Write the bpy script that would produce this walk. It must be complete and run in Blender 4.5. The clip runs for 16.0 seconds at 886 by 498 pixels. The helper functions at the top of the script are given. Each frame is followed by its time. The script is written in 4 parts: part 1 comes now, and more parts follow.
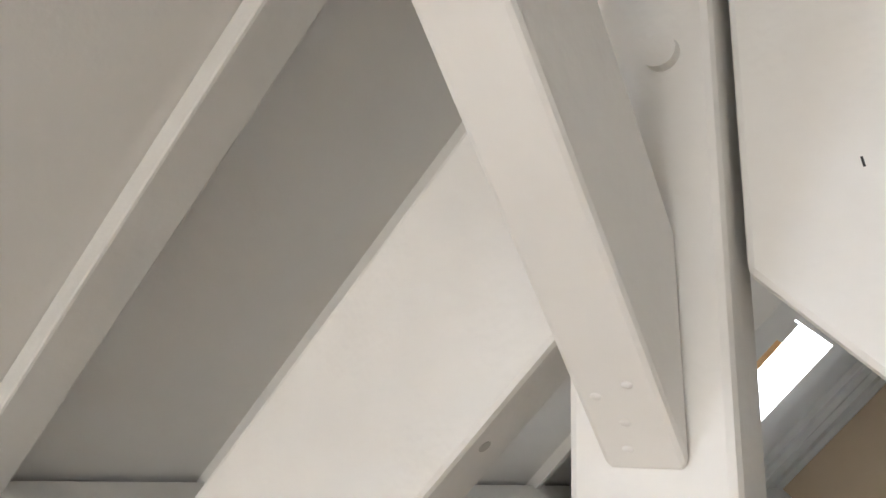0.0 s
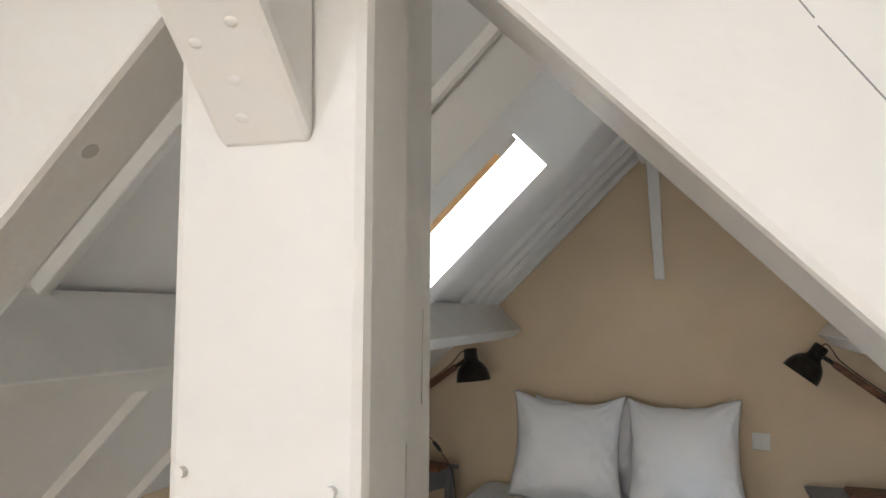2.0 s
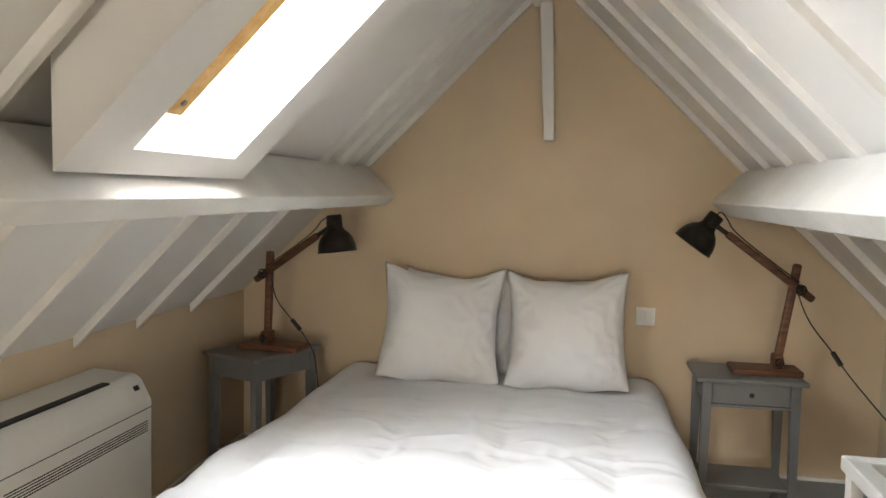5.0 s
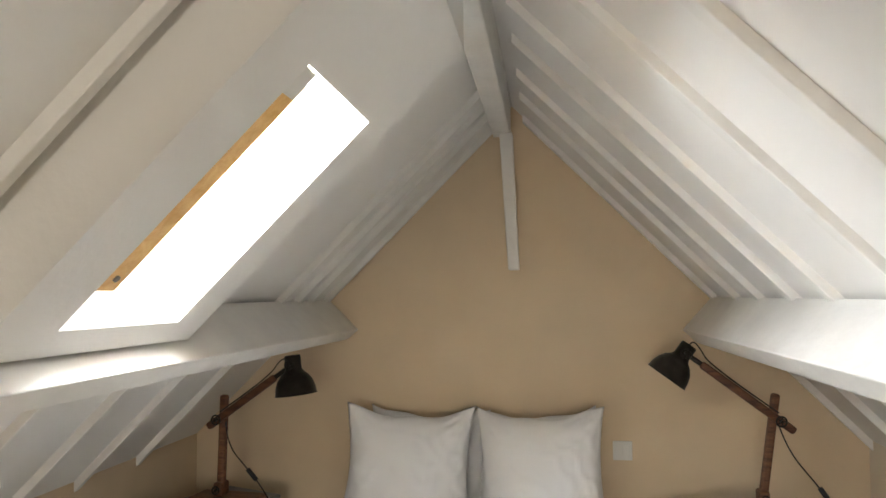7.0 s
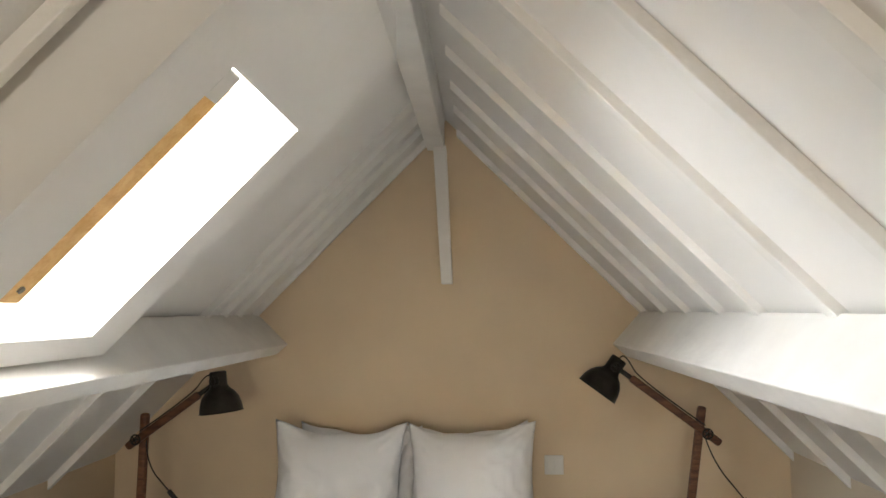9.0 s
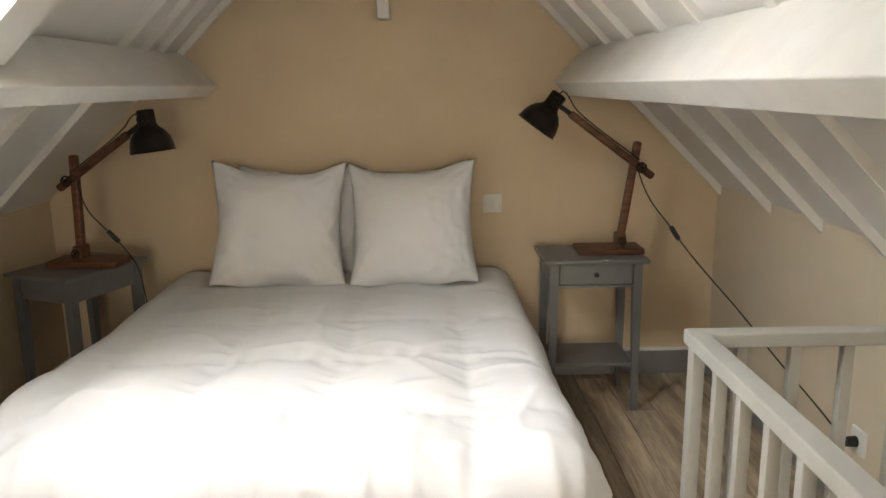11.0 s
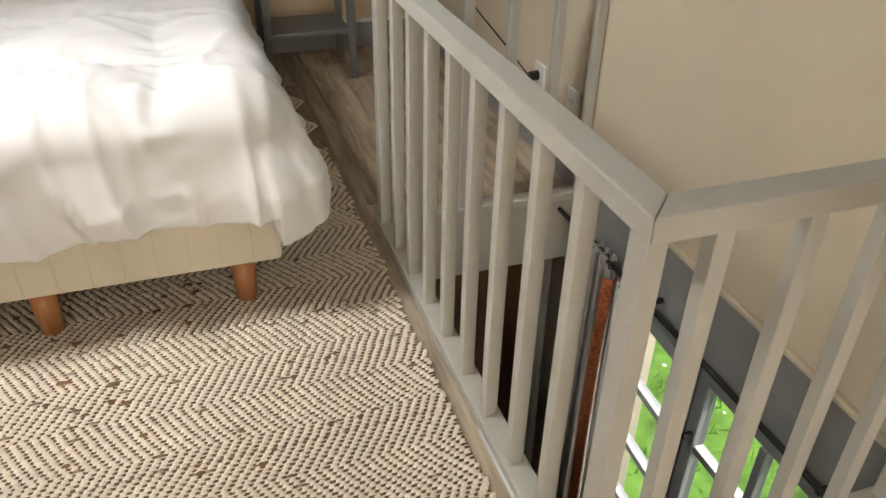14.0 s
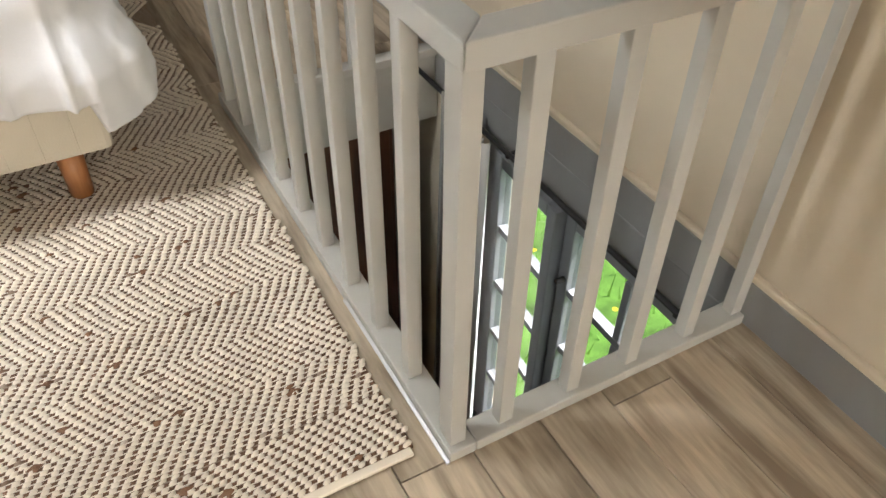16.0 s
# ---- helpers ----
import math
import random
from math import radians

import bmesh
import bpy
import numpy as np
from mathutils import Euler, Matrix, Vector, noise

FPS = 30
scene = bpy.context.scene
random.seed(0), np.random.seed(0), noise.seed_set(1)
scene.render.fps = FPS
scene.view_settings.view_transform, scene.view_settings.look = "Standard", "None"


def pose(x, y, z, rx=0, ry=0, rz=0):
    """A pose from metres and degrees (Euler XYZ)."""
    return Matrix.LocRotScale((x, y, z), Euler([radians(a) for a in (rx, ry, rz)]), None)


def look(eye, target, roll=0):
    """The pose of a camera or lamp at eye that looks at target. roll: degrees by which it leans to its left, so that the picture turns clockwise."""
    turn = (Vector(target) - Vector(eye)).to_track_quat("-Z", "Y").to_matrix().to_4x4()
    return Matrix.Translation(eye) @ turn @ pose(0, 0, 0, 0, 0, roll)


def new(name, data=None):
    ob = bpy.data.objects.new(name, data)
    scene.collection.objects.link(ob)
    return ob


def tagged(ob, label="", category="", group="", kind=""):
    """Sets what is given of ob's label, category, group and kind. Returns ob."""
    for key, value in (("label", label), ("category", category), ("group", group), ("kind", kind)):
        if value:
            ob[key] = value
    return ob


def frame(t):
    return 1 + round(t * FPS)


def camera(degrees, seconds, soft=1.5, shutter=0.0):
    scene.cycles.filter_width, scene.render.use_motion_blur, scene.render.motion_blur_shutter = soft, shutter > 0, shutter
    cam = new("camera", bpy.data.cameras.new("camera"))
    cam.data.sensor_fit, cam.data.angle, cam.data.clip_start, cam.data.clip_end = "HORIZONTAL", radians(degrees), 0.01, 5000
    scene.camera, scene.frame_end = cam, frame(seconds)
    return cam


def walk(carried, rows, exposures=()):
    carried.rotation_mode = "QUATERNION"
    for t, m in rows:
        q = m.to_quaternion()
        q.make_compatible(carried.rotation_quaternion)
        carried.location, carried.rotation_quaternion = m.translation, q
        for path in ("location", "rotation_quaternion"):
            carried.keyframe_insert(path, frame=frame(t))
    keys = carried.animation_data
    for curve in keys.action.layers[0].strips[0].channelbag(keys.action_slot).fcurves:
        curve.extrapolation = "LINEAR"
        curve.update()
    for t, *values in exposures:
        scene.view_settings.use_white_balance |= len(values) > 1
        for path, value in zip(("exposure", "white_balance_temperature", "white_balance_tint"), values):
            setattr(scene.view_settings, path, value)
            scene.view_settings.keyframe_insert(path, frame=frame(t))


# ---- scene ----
cam = camera(60.3, 16.0)
PATH = [
    (0, (0.121, 0.086, 1.57), (-1.047, 1.614, 2.117), 2.3),
    (0.5, (0.138, 0.081, 1.563), (-0.807, 1.722, 2.209), 1.4),
    (1, (0.141, 0.116, 1.543), (-0.64, 1.868, 2.109), 0.6),
    (1.5, (0.135, 0.151, 1.524), (-0.545, 1.995, 1.896), 0.6),
    (2, (0.132, 0.206, 1.5), (-0.498, 2.098, 1.658), 0.3),
    (2.5, (0.117, 0.301, 1.457), (-0.4545, 2.219, 1.443), 0.5),
    (3, (0.129, 0.395, 1.442), (-0.381, 2.327, 1.339), 0.9),
    (3.5, (0.132, 0.472, 1.408), (-0.348, 2.407, 1.25), 1.6),
    (6, (0.084, 0.826, 1.463), (-0.208, 2.8, 1.328), 0.2),
    (6.5, (0.083, 0.835, 1.517), (-0.217, 2.812, 1.518), 0.1),
    (7, (0.095, 0.85, 1.551), (-0.173, 2.829, 1.672), -0.4),
    (7.5, (0.103, 0.86, 1.566), (-0.089, 2.841, 1.763), -0.3),
    (8, (0.105, 0.875, 1.574), (0.035, 2.858, 1.826), -0.2),
    (10.5, (0.092, 0.896, 1.434), (-0.058, 2.875, 1.19), -1.0),
    (11, (0.135, 0.928, 1.384), (0.167, 2.883, 0.963), -0.7),
    (11.5, (0.159, 0.941, 1.33), (0.338, 2.844, 0.739), 1.8),
    (12, (0.156, 0.892, 1.303), (0.392, 2.743, 0.584), 3.5),
    (12.5, (0.203, 0.864, 1.271), (0.522, 2.652, 0.433), 2.8),
    (13, (0.238, 0.838, 1.249), (0.656, 2.565, 0.331), 1.5),
    (13.5, (0.269, 0.812, 1.226), (0.764, 2.466, 0.217), 1.2),
    (14, (0.302, 0.799, 1.209), (0.862, 2.38, 0.121), 1.3),
    (14.5, (0.323, 0.789, 1.193), (0.946, 2.305, 0.047), 1.2),
    (15, (0.349, 0.789, 1.179), (1.019, 2.237, -0.027), 0.1),
    (15.5, (0.388, 0.79, 1.153), (1.097, 2.158, -0.122), -0.3),
    (16, (0.398, 0.793, 1.14), (1.133, 2.091, -0.192), 0.9),
]
walk(cam, [(t, look(eye, target, roll)) for t, eye, target, roll in PATH], exposures=[(0, 0.3, 5800, 10), (1.5, 0.25, 5800, 10), (2.0, 0.4, 5900, 10), (2.5, 0.5, 6100, 10), (3.1, 0.78, 6500, 10), (8.0, 0.75, 6500, 10), (10.5, 0.6, 6800, 10), (12.0, 0.42, 7200, 10), (14.0, 0.46, 7000, 10), (16, 0.72, 6500, 10)])
SKY_W, BACK_W, STAIR_W, SOUTH_W = 23, 16, 62, 54

# ---- world, sky light, exposure ----
world = bpy.data.worlds.new("world")
scene.world = world
world.use_nodes = True
wn = world.node_tree.nodes
sky = wn.new("ShaderNodeTexSky")
sky.sky_type, sky.sun_disc = "NISHITA", False
sky.sun_elevation, sky.sun_rotation = radians(52), radians(100)
world.node_tree.links.new(sky.outputs[0], wn["Background"].inputs[0])
wn["Background"].inputs[1].default_value = 0.15
sun = new("sun", bpy.data.lights.new("sun", "SUN"))
sun.data.energy, sun.data.angle, sun.data.color = 4.0, radians(3), (1.0, 0.95, 0.88)
sun.matrix_world = look((0, 0, 0), (-0.75, 0.15, -1.0))


def daylight(name, centre, target, sx, sy, watts, colour=(0.94, 0.97, 1.0)):
    lamp = bpy.data.lights.new(name, "AREA")
    lamp.shape, lamp.size, lamp.size_y, lamp.energy, lamp.color = "RECTANGLE", sx, sy, watts, colour
    ob = new(name, lamp)
    ob.matrix_world = look(centre, target)
    return ob


# ---- materials ----
def material(name, colour, rough=0.6, metal=0.0, vary=0.06, scale=6.0, grain=80.0, bump=0.05, spec=0.4):
    m = bpy.data.materials.new(name)
    m.use_nodes = True
    n, l = m.node_tree.nodes, m.node_tree.links
    b = n["Principled BSDF"]
    co = n.new("ShaderNodeTexCoord")
    big = n.new("ShaderNodeTexNoise")
    big.inputs["Scale"].default_value, big.inputs["Detail"].default_value = scale, 5
    fine = n.new("ShaderNodeTexNoise")
    fine.inputs["Scale"].default_value, fine.inputs["Detail"].default_value = grain, 3
    l.new(co.outputs["Object"], big.inputs["Vector"])
    l.new(co.outputs["Object"], fine.inputs["Vector"])
    ramp = n.new("ShaderNodeValToRGB")
    ramp.color_ramp.elements[0].position, ramp.color_ramp.elements[1].position = 0.3, 0.7
    ramp.color_ramp.elements[0].color = (*[c * (1 - vary) for c in colour], 1)
    ramp.color_ramp.elements[1].color = (*[min(1, c * (1 + vary)) for c in colour], 1)
    l.new(big.outputs["Fac"], ramp.inputs["Fac"])
    l.new(ramp.outputs["Color"], b.inputs["Base Color"])
    b.inputs["Roughness"].default_value, b.inputs["Metallic"].default_value = rough, metal
    b.inputs["Specular IOR Level"].default_value = spec
    mix = n.new("ShaderNodeMath")
    mix.operation = "ADD"
    l.new(big.outputs["Fac"], mix.inputs[0])
    l.new(fine.outputs["Fac"], mix.inputs[1])
    bp = n.new("ShaderNodeBump")
    bp.inputs["Strength"].default_value, bp.inputs["Distance"].default_value = bump, 0.01
    l.new(mix.outputs[0], bp.inputs["Height"])
    l.new(bp.outputs["Normal"], b.inputs["Normal"])
    return m


def wood(name, dark, light, stretch=(14, 1.2, 14), rough=0.5, bump=0.12, per_object=True):
    m = bpy.data.materials.new(name)
    m.use_nodes = True
    n, l = m.node_tree.nodes, m.node_tree.links
    b = n["Principled BSDF"]
    co, mp = n.new("ShaderNodeTexCoord"), n.new("ShaderNodeMapping")
    mp.inputs["Scale"].default_value = stretch
    l.new(co.outputs["Object"], mp.inputs["Vector"])
    info = n.new("ShaderNodeObjectInfo")
    off = n.new("ShaderNodeVectorMath")
    off.operation = "MULTIPLY_ADD"
    comb = n.new("ShaderNodeCombineXYZ")
    for k in range(3):
        l.new(info.outputs["Random"], comb.inputs[k])
    off.inputs[1].default_value = (31, 17, 23)
    l.new(comb.outputs[0], off.inputs[0])
    l.new(mp.outputs[0], off.inputs[2])
    g = n.new("ShaderNodeTexNoise")
    g.inputs["Scale"].default_value, g.inputs["Detail"].default_value, g.inputs["Distortion"].default_value = 1.6, 8, 0.7
    l.new(off.outputs[0], g.inputs["Vector"])
    fine = n.new("ShaderNodeTexNoise")
    fine.inputs["Scale"].default_value, fine.inputs["Detail"].default_value = 9, 4
    l.new(off.outputs[0], fine.inputs["Vector"])
    mx = n.new("ShaderNodeMath")
    mx.operation = "MULTIPLY_ADD"
    mx.inputs[1].default_value = 0.35
    l.new(fine.outputs["Fac"], mx.inputs[0])
    l.new(g.outputs["Fac"], mx.inputs[2])
    ramp = n.new("ShaderNodeValToRGB")
    ramp.color_ramp.elements[0].position, ramp.color_ramp.elements[1].position = 0.48, 0.85
    ramp.color_ramp.elements[0].color, ramp.color_ramp.elements[1].color = (*dark, 1), (*light, 1)
    l.new(mx.outputs[0], ramp.inputs["Fac"])
    hsv = n.new("ShaderNodeHueSaturation")
    val = n.new("ShaderNodeMapRange")
    val.inputs["To Min"].default_value, val.inputs["To Max"].default_value = 0.82, 1.15
    l.new(info.outputs["Random"], val.inputs["Value"])
    l.new(val.outputs[0], hsv.inputs["Value"])
    l.new(ramp.outputs["Color"], hsv.inputs["Color"])
    l.new(hsv.outputs["Color"], b.inputs["Base Color"])
    b.inputs["Roughness"].default_value = rough
    bp = n.new("ShaderNodeBump")
    bp.inputs["Strength"].default_value, bp.inputs["Distance"].default_value = bump, 0.004
    l.new(mx.outputs[0], bp.inputs["Height"])
    l.new(bp.outputs["Normal"], b.inputs["Normal"])
    return m


def island_mix(name, a, b_col, rough=0.9):
    m = bpy.data.materials.new(name)
    m.use_nodes = True
    n, l = m.node_tree.nodes, m.node_tree.links
    g = n.new("ShaderNodeNewGeometry")
    r = n.new("ShaderNodeValToRGB")
    e = r.color_ramp.elements
    e[0].color, e[1].color = (*b_col, 1), (*a, 1)
    e[0].position, e[1].position = 0.0, 0.016
    mid = e.new(0.010)
    mid.color = (*[0.6 * p + 0.4 * q for p, q in zip(b_col, a)], 1)
    end = e.new(1.0)
    end.color = (*[min(0.9, c * 1.12) for c in a], 1)
    l.new(g.outputs["Random Per Island"], r.inputs["Fac"])
    l.new(r.outputs["Color"], n["Principled BSDF"].inputs["Base Color"])
    n["Principled BSDF"].inputs["Roughness"].default_value = rough
    return m


WHITE = material("white_paint", (0.78, 0.765, 0.735), 0.5, vary=0.025, scale=3, grain=45, bump=0.10)
BEAM = material("white_beam_paint", (0.76, 0.745, 0.71), 0.5, vary=0.05, scale=7, grain=30, bump=0.22)
BEIGE = material("beige_wall_paint", (0.66, 0.525, 0.36), 0.75, vary=0.035, scale=4, grain=120, bump=0.06)
CREAM = material("cream_wall_paint", (0.66, 0.57, 0.44), 0.7, vary=0.03, scale=3, grain=110, bump=0.06)
GREY = material("grey_satin_paint", (0.48, 0.47, 0.435), 0.45, vary=0.03, scale=12, grain=60, bump=0.05)
SKIRT = material("grey_skirting_paint", (0.25, 0.25, 0.25), 0.4, vary=0.04, scale=9, grain=60, bump=0.05)
STAND = material("grey_furniture_paint", (0.17, 0.17, 0.17), 0.45, vary=0.05, scale=15, grain=90, bump=0.05)
COTTON = material("white_cotton", (0.79, 0.79, 0.795), 0.85, vary=0.015, scale=5, grain=300, bump=0.05, spec=0.15)
TICKING = material("cream_ticking", (0.66, 0.60, 0.49), 0.85, vary=0.04, scale=8, grain=260, bump=0.12, spec=0.15)
PLASTIC = material("white_plastic", (0.74, 0.73, 0.69), 0.35, vary=0.01, scale=4, grain=50, bump=0.01)
SLOT = material("dark_slot", (0.03, 0.03, 0.03), 0.6)
BLACK = material("black_plastic", (0.015, 0.015, 0.015), 0.45)
IRON = material("aged_dark_metal", (0.035, 0.031, 0.025), 0.42, metal=0.7, vary=0.4, scale=18, grain=90, bump=0.1)
ALUMINIUM = material("pale_aluminium", (0.55, 0.55, 0.55), 0.4, metal=0.8, vary=0.05)
STEEL = material("brushed_metal", (0.35, 0.33, 0.3), 0.35, metal=1.0, vary=0.15)
BEECH = wood("orange_beech", (0.33, 0.13, 0.045), (0.46, 0.21, 0.085), (20, 20, 2), 0.4, 0.04)
LAMPWOOD = wood("brown_lamp_wood", (0.065, 0.022, 0.009), (0.19, 0.075, 0.030), (4, 30, 30), 0.5, 0.15)
FLOORWOOD = wood("weathered_oak_plank", (0.235, 0.18, 0.125), (0.60, 0.49, 0.36), (12, 1.3, 12), 0.5, 0.25)
PINE = wood("varnished_pine", (0.72, 0.40, 0.12), (0.88, 0.60, 0.25), (3, 12, 20), 0.35, 0.04)
BROWNWOOD = wood("dark_brown_wood", (0.055, 0.02, 0.01), (0.13, 0.05, 0.02), (10, 10, 1.2), 0.4, 0.08)
YARN = island_mix("cream_yarn", (0.77, 0.68, 0.56), (0.22, 0.13, 0.08))
BACKING = material("brown_jute_backing", (0.17, 0.095, 0.055), 0.95, vary=0.3, scale=60, grain=300, bump=0.3)
SLUB = material("brown_wool_slub", (0.24, 0.13, 0.075), 0.95, vary=0.35, scale=40, grain=300, bump=0.3)
CURTAIN = material("grey_linen_curtain", (0.34, 0.33, 0.31), 0.85, vary=0.06, scale=20, grain=200, bump=0.15)
LINING = material("white_curtain_lining", (0.75, 0.74, 0.72), 0.85, vary=0.03)
BRAID = material("rust_embroidered_braid", (0.32, 0.085, 0.03), 0.85, vary=0.5, scale=90, grain=200, bump=0.5)
GRASS = material("meadow_grass", (0.12, 0.26, 0.04), 0.9, vary=0.5, scale=5, grain=40, bump=0.4)
glass = bpy.data.materials.new("window_glass")
glass.use_nodes = True
gb = glass.node_tree.nodes["Principled BSDF"]
gb.inputs["Transmission Weight"].default_value, gb.inputs["Roughness"].default_value, gb.inputs["IOR"].default_value = 1.0, 0.0, 1.1


# ---- mesh helpers ----
def link_mesh(name, bm, mat, parent=None, label="", smooth=False):
    bmesh.ops.recalc_face_normals(bm, faces=bm.faces)
    me = bpy.data.meshes.new(name)
    bm.to_mesh(me)
    bm.free()
    me.materials.append(mat)
    if smooth:
        me.polygons.foreach_set("use_smooth", [True] * len(me.polygons))
    ob = new(name, me)
    if parent is not None:
        ob.parent = parent
    if label:
        ob["label"] = label
    return ob


def part(name, bm, mat, parent, label="", smooth=False):
    return link_mesh(name, bm, mat, parent, label, smooth)


def thing(name, m, label, category, group=""):
    ob = new(name)
    ob.empty_display_size = 0.1
    ob.matrix_world = m
    return tagged(ob, label, category, group)


def structure(name, bm, mat, label, smooth=False):
    return tagged(link_mesh(name, bm, mat, None, "", smooth), label, name.split("_")[0], kind="structure")


def add_box(bm, lo, hi, bevel=0.0, m=None):
    c = [(a + b) / 2 for a, b in zip(lo, hi)]
    s = [max(1e-4, b - a) for a, b in zip(lo, hi)]
    made = bmesh.ops.create_cube(bm, size=1.0, matrix=(m or Matrix()) @ Matrix.Translation(c) @ Matrix.Diagonal((*s, 1)))["verts"]
    if bevel:
        vs = set(made)
        es = [e for e in bm.edges if e.verts[0] in vs and e.verts[1] in vs]
        bmesh.ops.bevel(bm, geom=es, offset=bevel, segments=2, profile=0.5, affect="EDGES")
    return bm


def box(lo, hi, bevel=0.0, m=None):
    return add_box(bmesh.new(), lo, hi, bevel, m)


def add_prism(bm, poly, a, b, axis="y", bevel=0.0):
    """A polygon in the plane across the axis, drawn out from a to b. Points are (x, z) for y, (y, z) for x, (x, y) for z."""
    def at(p, v):
        return {"y": (p[0], v, p[1]), "x": (v, p[0], p[1]), "z": (p[0], p[1], v)}[axis]
    one, two = [bm.verts.new(at(p, a)) for p in poly], [bm.verts.new(at(p, b)) for p in poly]
    fs = [bm.faces.new(one), bm.faces.new(two[::-1])]
    k = len(poly)
    for i in range(k):
        fs.append(bm.faces.new((one[i], one[(i + 1) % k], two[(i + 1) % k], two[i])))
    if bevel:
        es = {e for f in fs for e in f.edges}
        bmesh.ops.bevel(bm, geom=list(es), offset=bevel, segments=2, profile=0.5, affect="EDGES")
    return bm


def prism(poly, a, b, axis="y", bevel=0.0):
    return add_prism(bmesh.new(), poly, a, b, axis, bevel)


def add_rod(bm, p, q, r1, r2=None, seg=16):
    p, q = Vector(p), Vector(q)
    m = Matrix.Translation((p + q) / 2) @ (q - p).to_track_quat("Z", "Y").to_matrix().to_4x4()
    bmesh.ops.create_cone(bm, cap_ends=True, segments=seg, radius1=r1, radius2=r1 if r2 is None else r2, depth=(q - p).length, matrix=m)
    return bm


def rod(p, q, r1, r2=None, seg=16):
    return add_rod(bmesh.new(), p, q, r1, r2, seg)


def lathe(profile, m, seg=28):
    """A ring surface of (radius, height) pairs round the local z axis of m."""
    bm = bmesh.new()
    rings = [[bm.verts.new(m @ Vector((r * math.cos(2 * math.pi * k / seg), r * math.sin(2 * math.pi * k / seg), h))) for k in range(seg)] for r, h in profile]
    for a, b in zip(rings, rings[1:]):
        for k in range(seg):
            bm.faces.new((a[k], a[(k + 1) % seg], b[(k + 1) % seg], b[k]))
    return bm


def grid(nu, nv, fn):
    bm = bmesh.new()
    vs = [[bm.verts.new(fn(i / nu, j / nv)) for j in range(nv + 1)] for i in range(nu + 1)]
    for i in range(nu):
        for j in range(nv):
            bm.faces.new((vs[i][j], vs[i + 1][j], vs[i + 1][j + 1], vs[i][j + 1]))
    return bm


def cable(name, points, radius, mat, parent):
    cu = bpy.data.curves.new(name, "CURVE")
    cu.dimensions, cu.bevel_depth, cu.bevel_resolution = "3D", radius, 2
    sp = cu.splines.new("NURBS")
    sp.points.add(len(points) - 1)
    for pt, co in zip(sp.points, points):
        pt.co = (*co, 1)
    sp.use_endpoint_u, sp.order_u = True, 3
    cu.materials.append(mat)
    ob = new(name, cu)
    if parent is not None:
        ob.parent = parent
        ob.matrix_parent_inverse = parent.matrix_world.inverted()
    return ob


# ---- the plan: ridge along y, gable behind the bed, stairwell by the eastern knee wall ----
RX, APEX = -0.055, 2.438
WEST, EAST, GABLE, BACK = -1.605, 1.470, 4.42, -4.2
HX0, HY0, HY1 = 0.790, 1.443, 2.735


def roof(x):
    return APEX - abs(x - RX)


# gable wall behind the bed and the back gable
for nm, y0, y1, mat, lab in (("wall_north", GABLE, GABLE + 0.25, BEIGE, "matt beige painted gable wall behind the bed"),):
    structure(nm, prism([(WEST - 0.3, -2.6), (EAST + 0.3, -2.6), (EAST + 0.3, 0.9), (RX, APEX + 0.2), (WEST - 0.3, 0.9)], y0, y1), mat, lab)
SX0, SX1, SZ0, SZ1 = -0.65, 0.65, 0.60, 1.70
bm = prism([(WEST - 0.3, -2.6), (SX0, -2.6), (SX0, APEX - 0.3), (WEST - 0.3, 0.9)], BACK - 0.2, BACK)
add_prism(bm, [(SX1, -2.6), (EAST + 0.3, -2.6), (EAST + 0.3, 0.9), (SX1, APEX - 0.3)], BACK - 0.2, BACK)
add_prism(bm, [(SX0, -2.6), (SX1, -2.6), (SX1, SZ0), (SX0, SZ0)], BACK - 0.2, BACK)
add_prism(bm, [(SX0, SZ1), (SX1, SZ1), (SX1, APEX - 0.3), (RX, APEX + 0.2), (SX0, APEX - 0.3)], BACK - 0.2, BACK)
structure("wall_south", bm, WHITE, "plain white back gable wall with a window")
daylight("gable_window_light", ((SX0 + SX1) / 2, BACK - 0.12, (SZ0 + SZ1) / 2), ((SX0 + SX1) / 2, 2.0, 1.1), SX1 - SX0 - 0.04, SZ1 - SZ0 - 0.04, SOUTH_W, (1.0, 0.91, 0.79))
structure("wall_west", box((WEST - 0.2, BACK, -0.3), (WEST, GABLE, roof(WEST))), BEIGE, "low beige knee wall under the roof slope")

# eastern wall runs down past the loft floor and holds the stair window
WY0, WY1, WZ0, WZ1 = 1.47, 2.46, -1.55, -0.13
bm = box((EAST, BACK, WZ1), (EAST + 0.2, GABLE, roof(EAST)))
add_box(bm, (EAST, BACK, -2.6), (EAST + 0.2, WY0, WZ1))
add_box(bm, (EAST, WY1, -2.6), (EAST + 0.2, GABLE, WZ1))
add_box(bm, (EAST, WY0, -2.6), (EAST + 0.2, WY1, WZ0))
structure("wall_east", bm, CREAM, "cream painted knee wall beside the stairwell")

# roof slopes: the western one has a shaft for each roof window
PY0, PY1 = 1.96, 2.745
OX0, OX1, OY0, OY1 = -0.785, -0.315, 2.133, 2.590
BY0, BY1 = -1.35, -0.75


def slope(sign, y0, y1, x0, x1, t0=0.0, t1=0.2):
    """A slab on one slope between two x, t0 to t1 above the lining."""
    d0, d1 = t0 * math.sqrt(2), t1 * math.sqrt(2)
    return [(x0, roof(x0) + d0), (x1, roof(x1) + d0), (x1, roof(x1) + d1), (x0, roof(x0) + d1)]


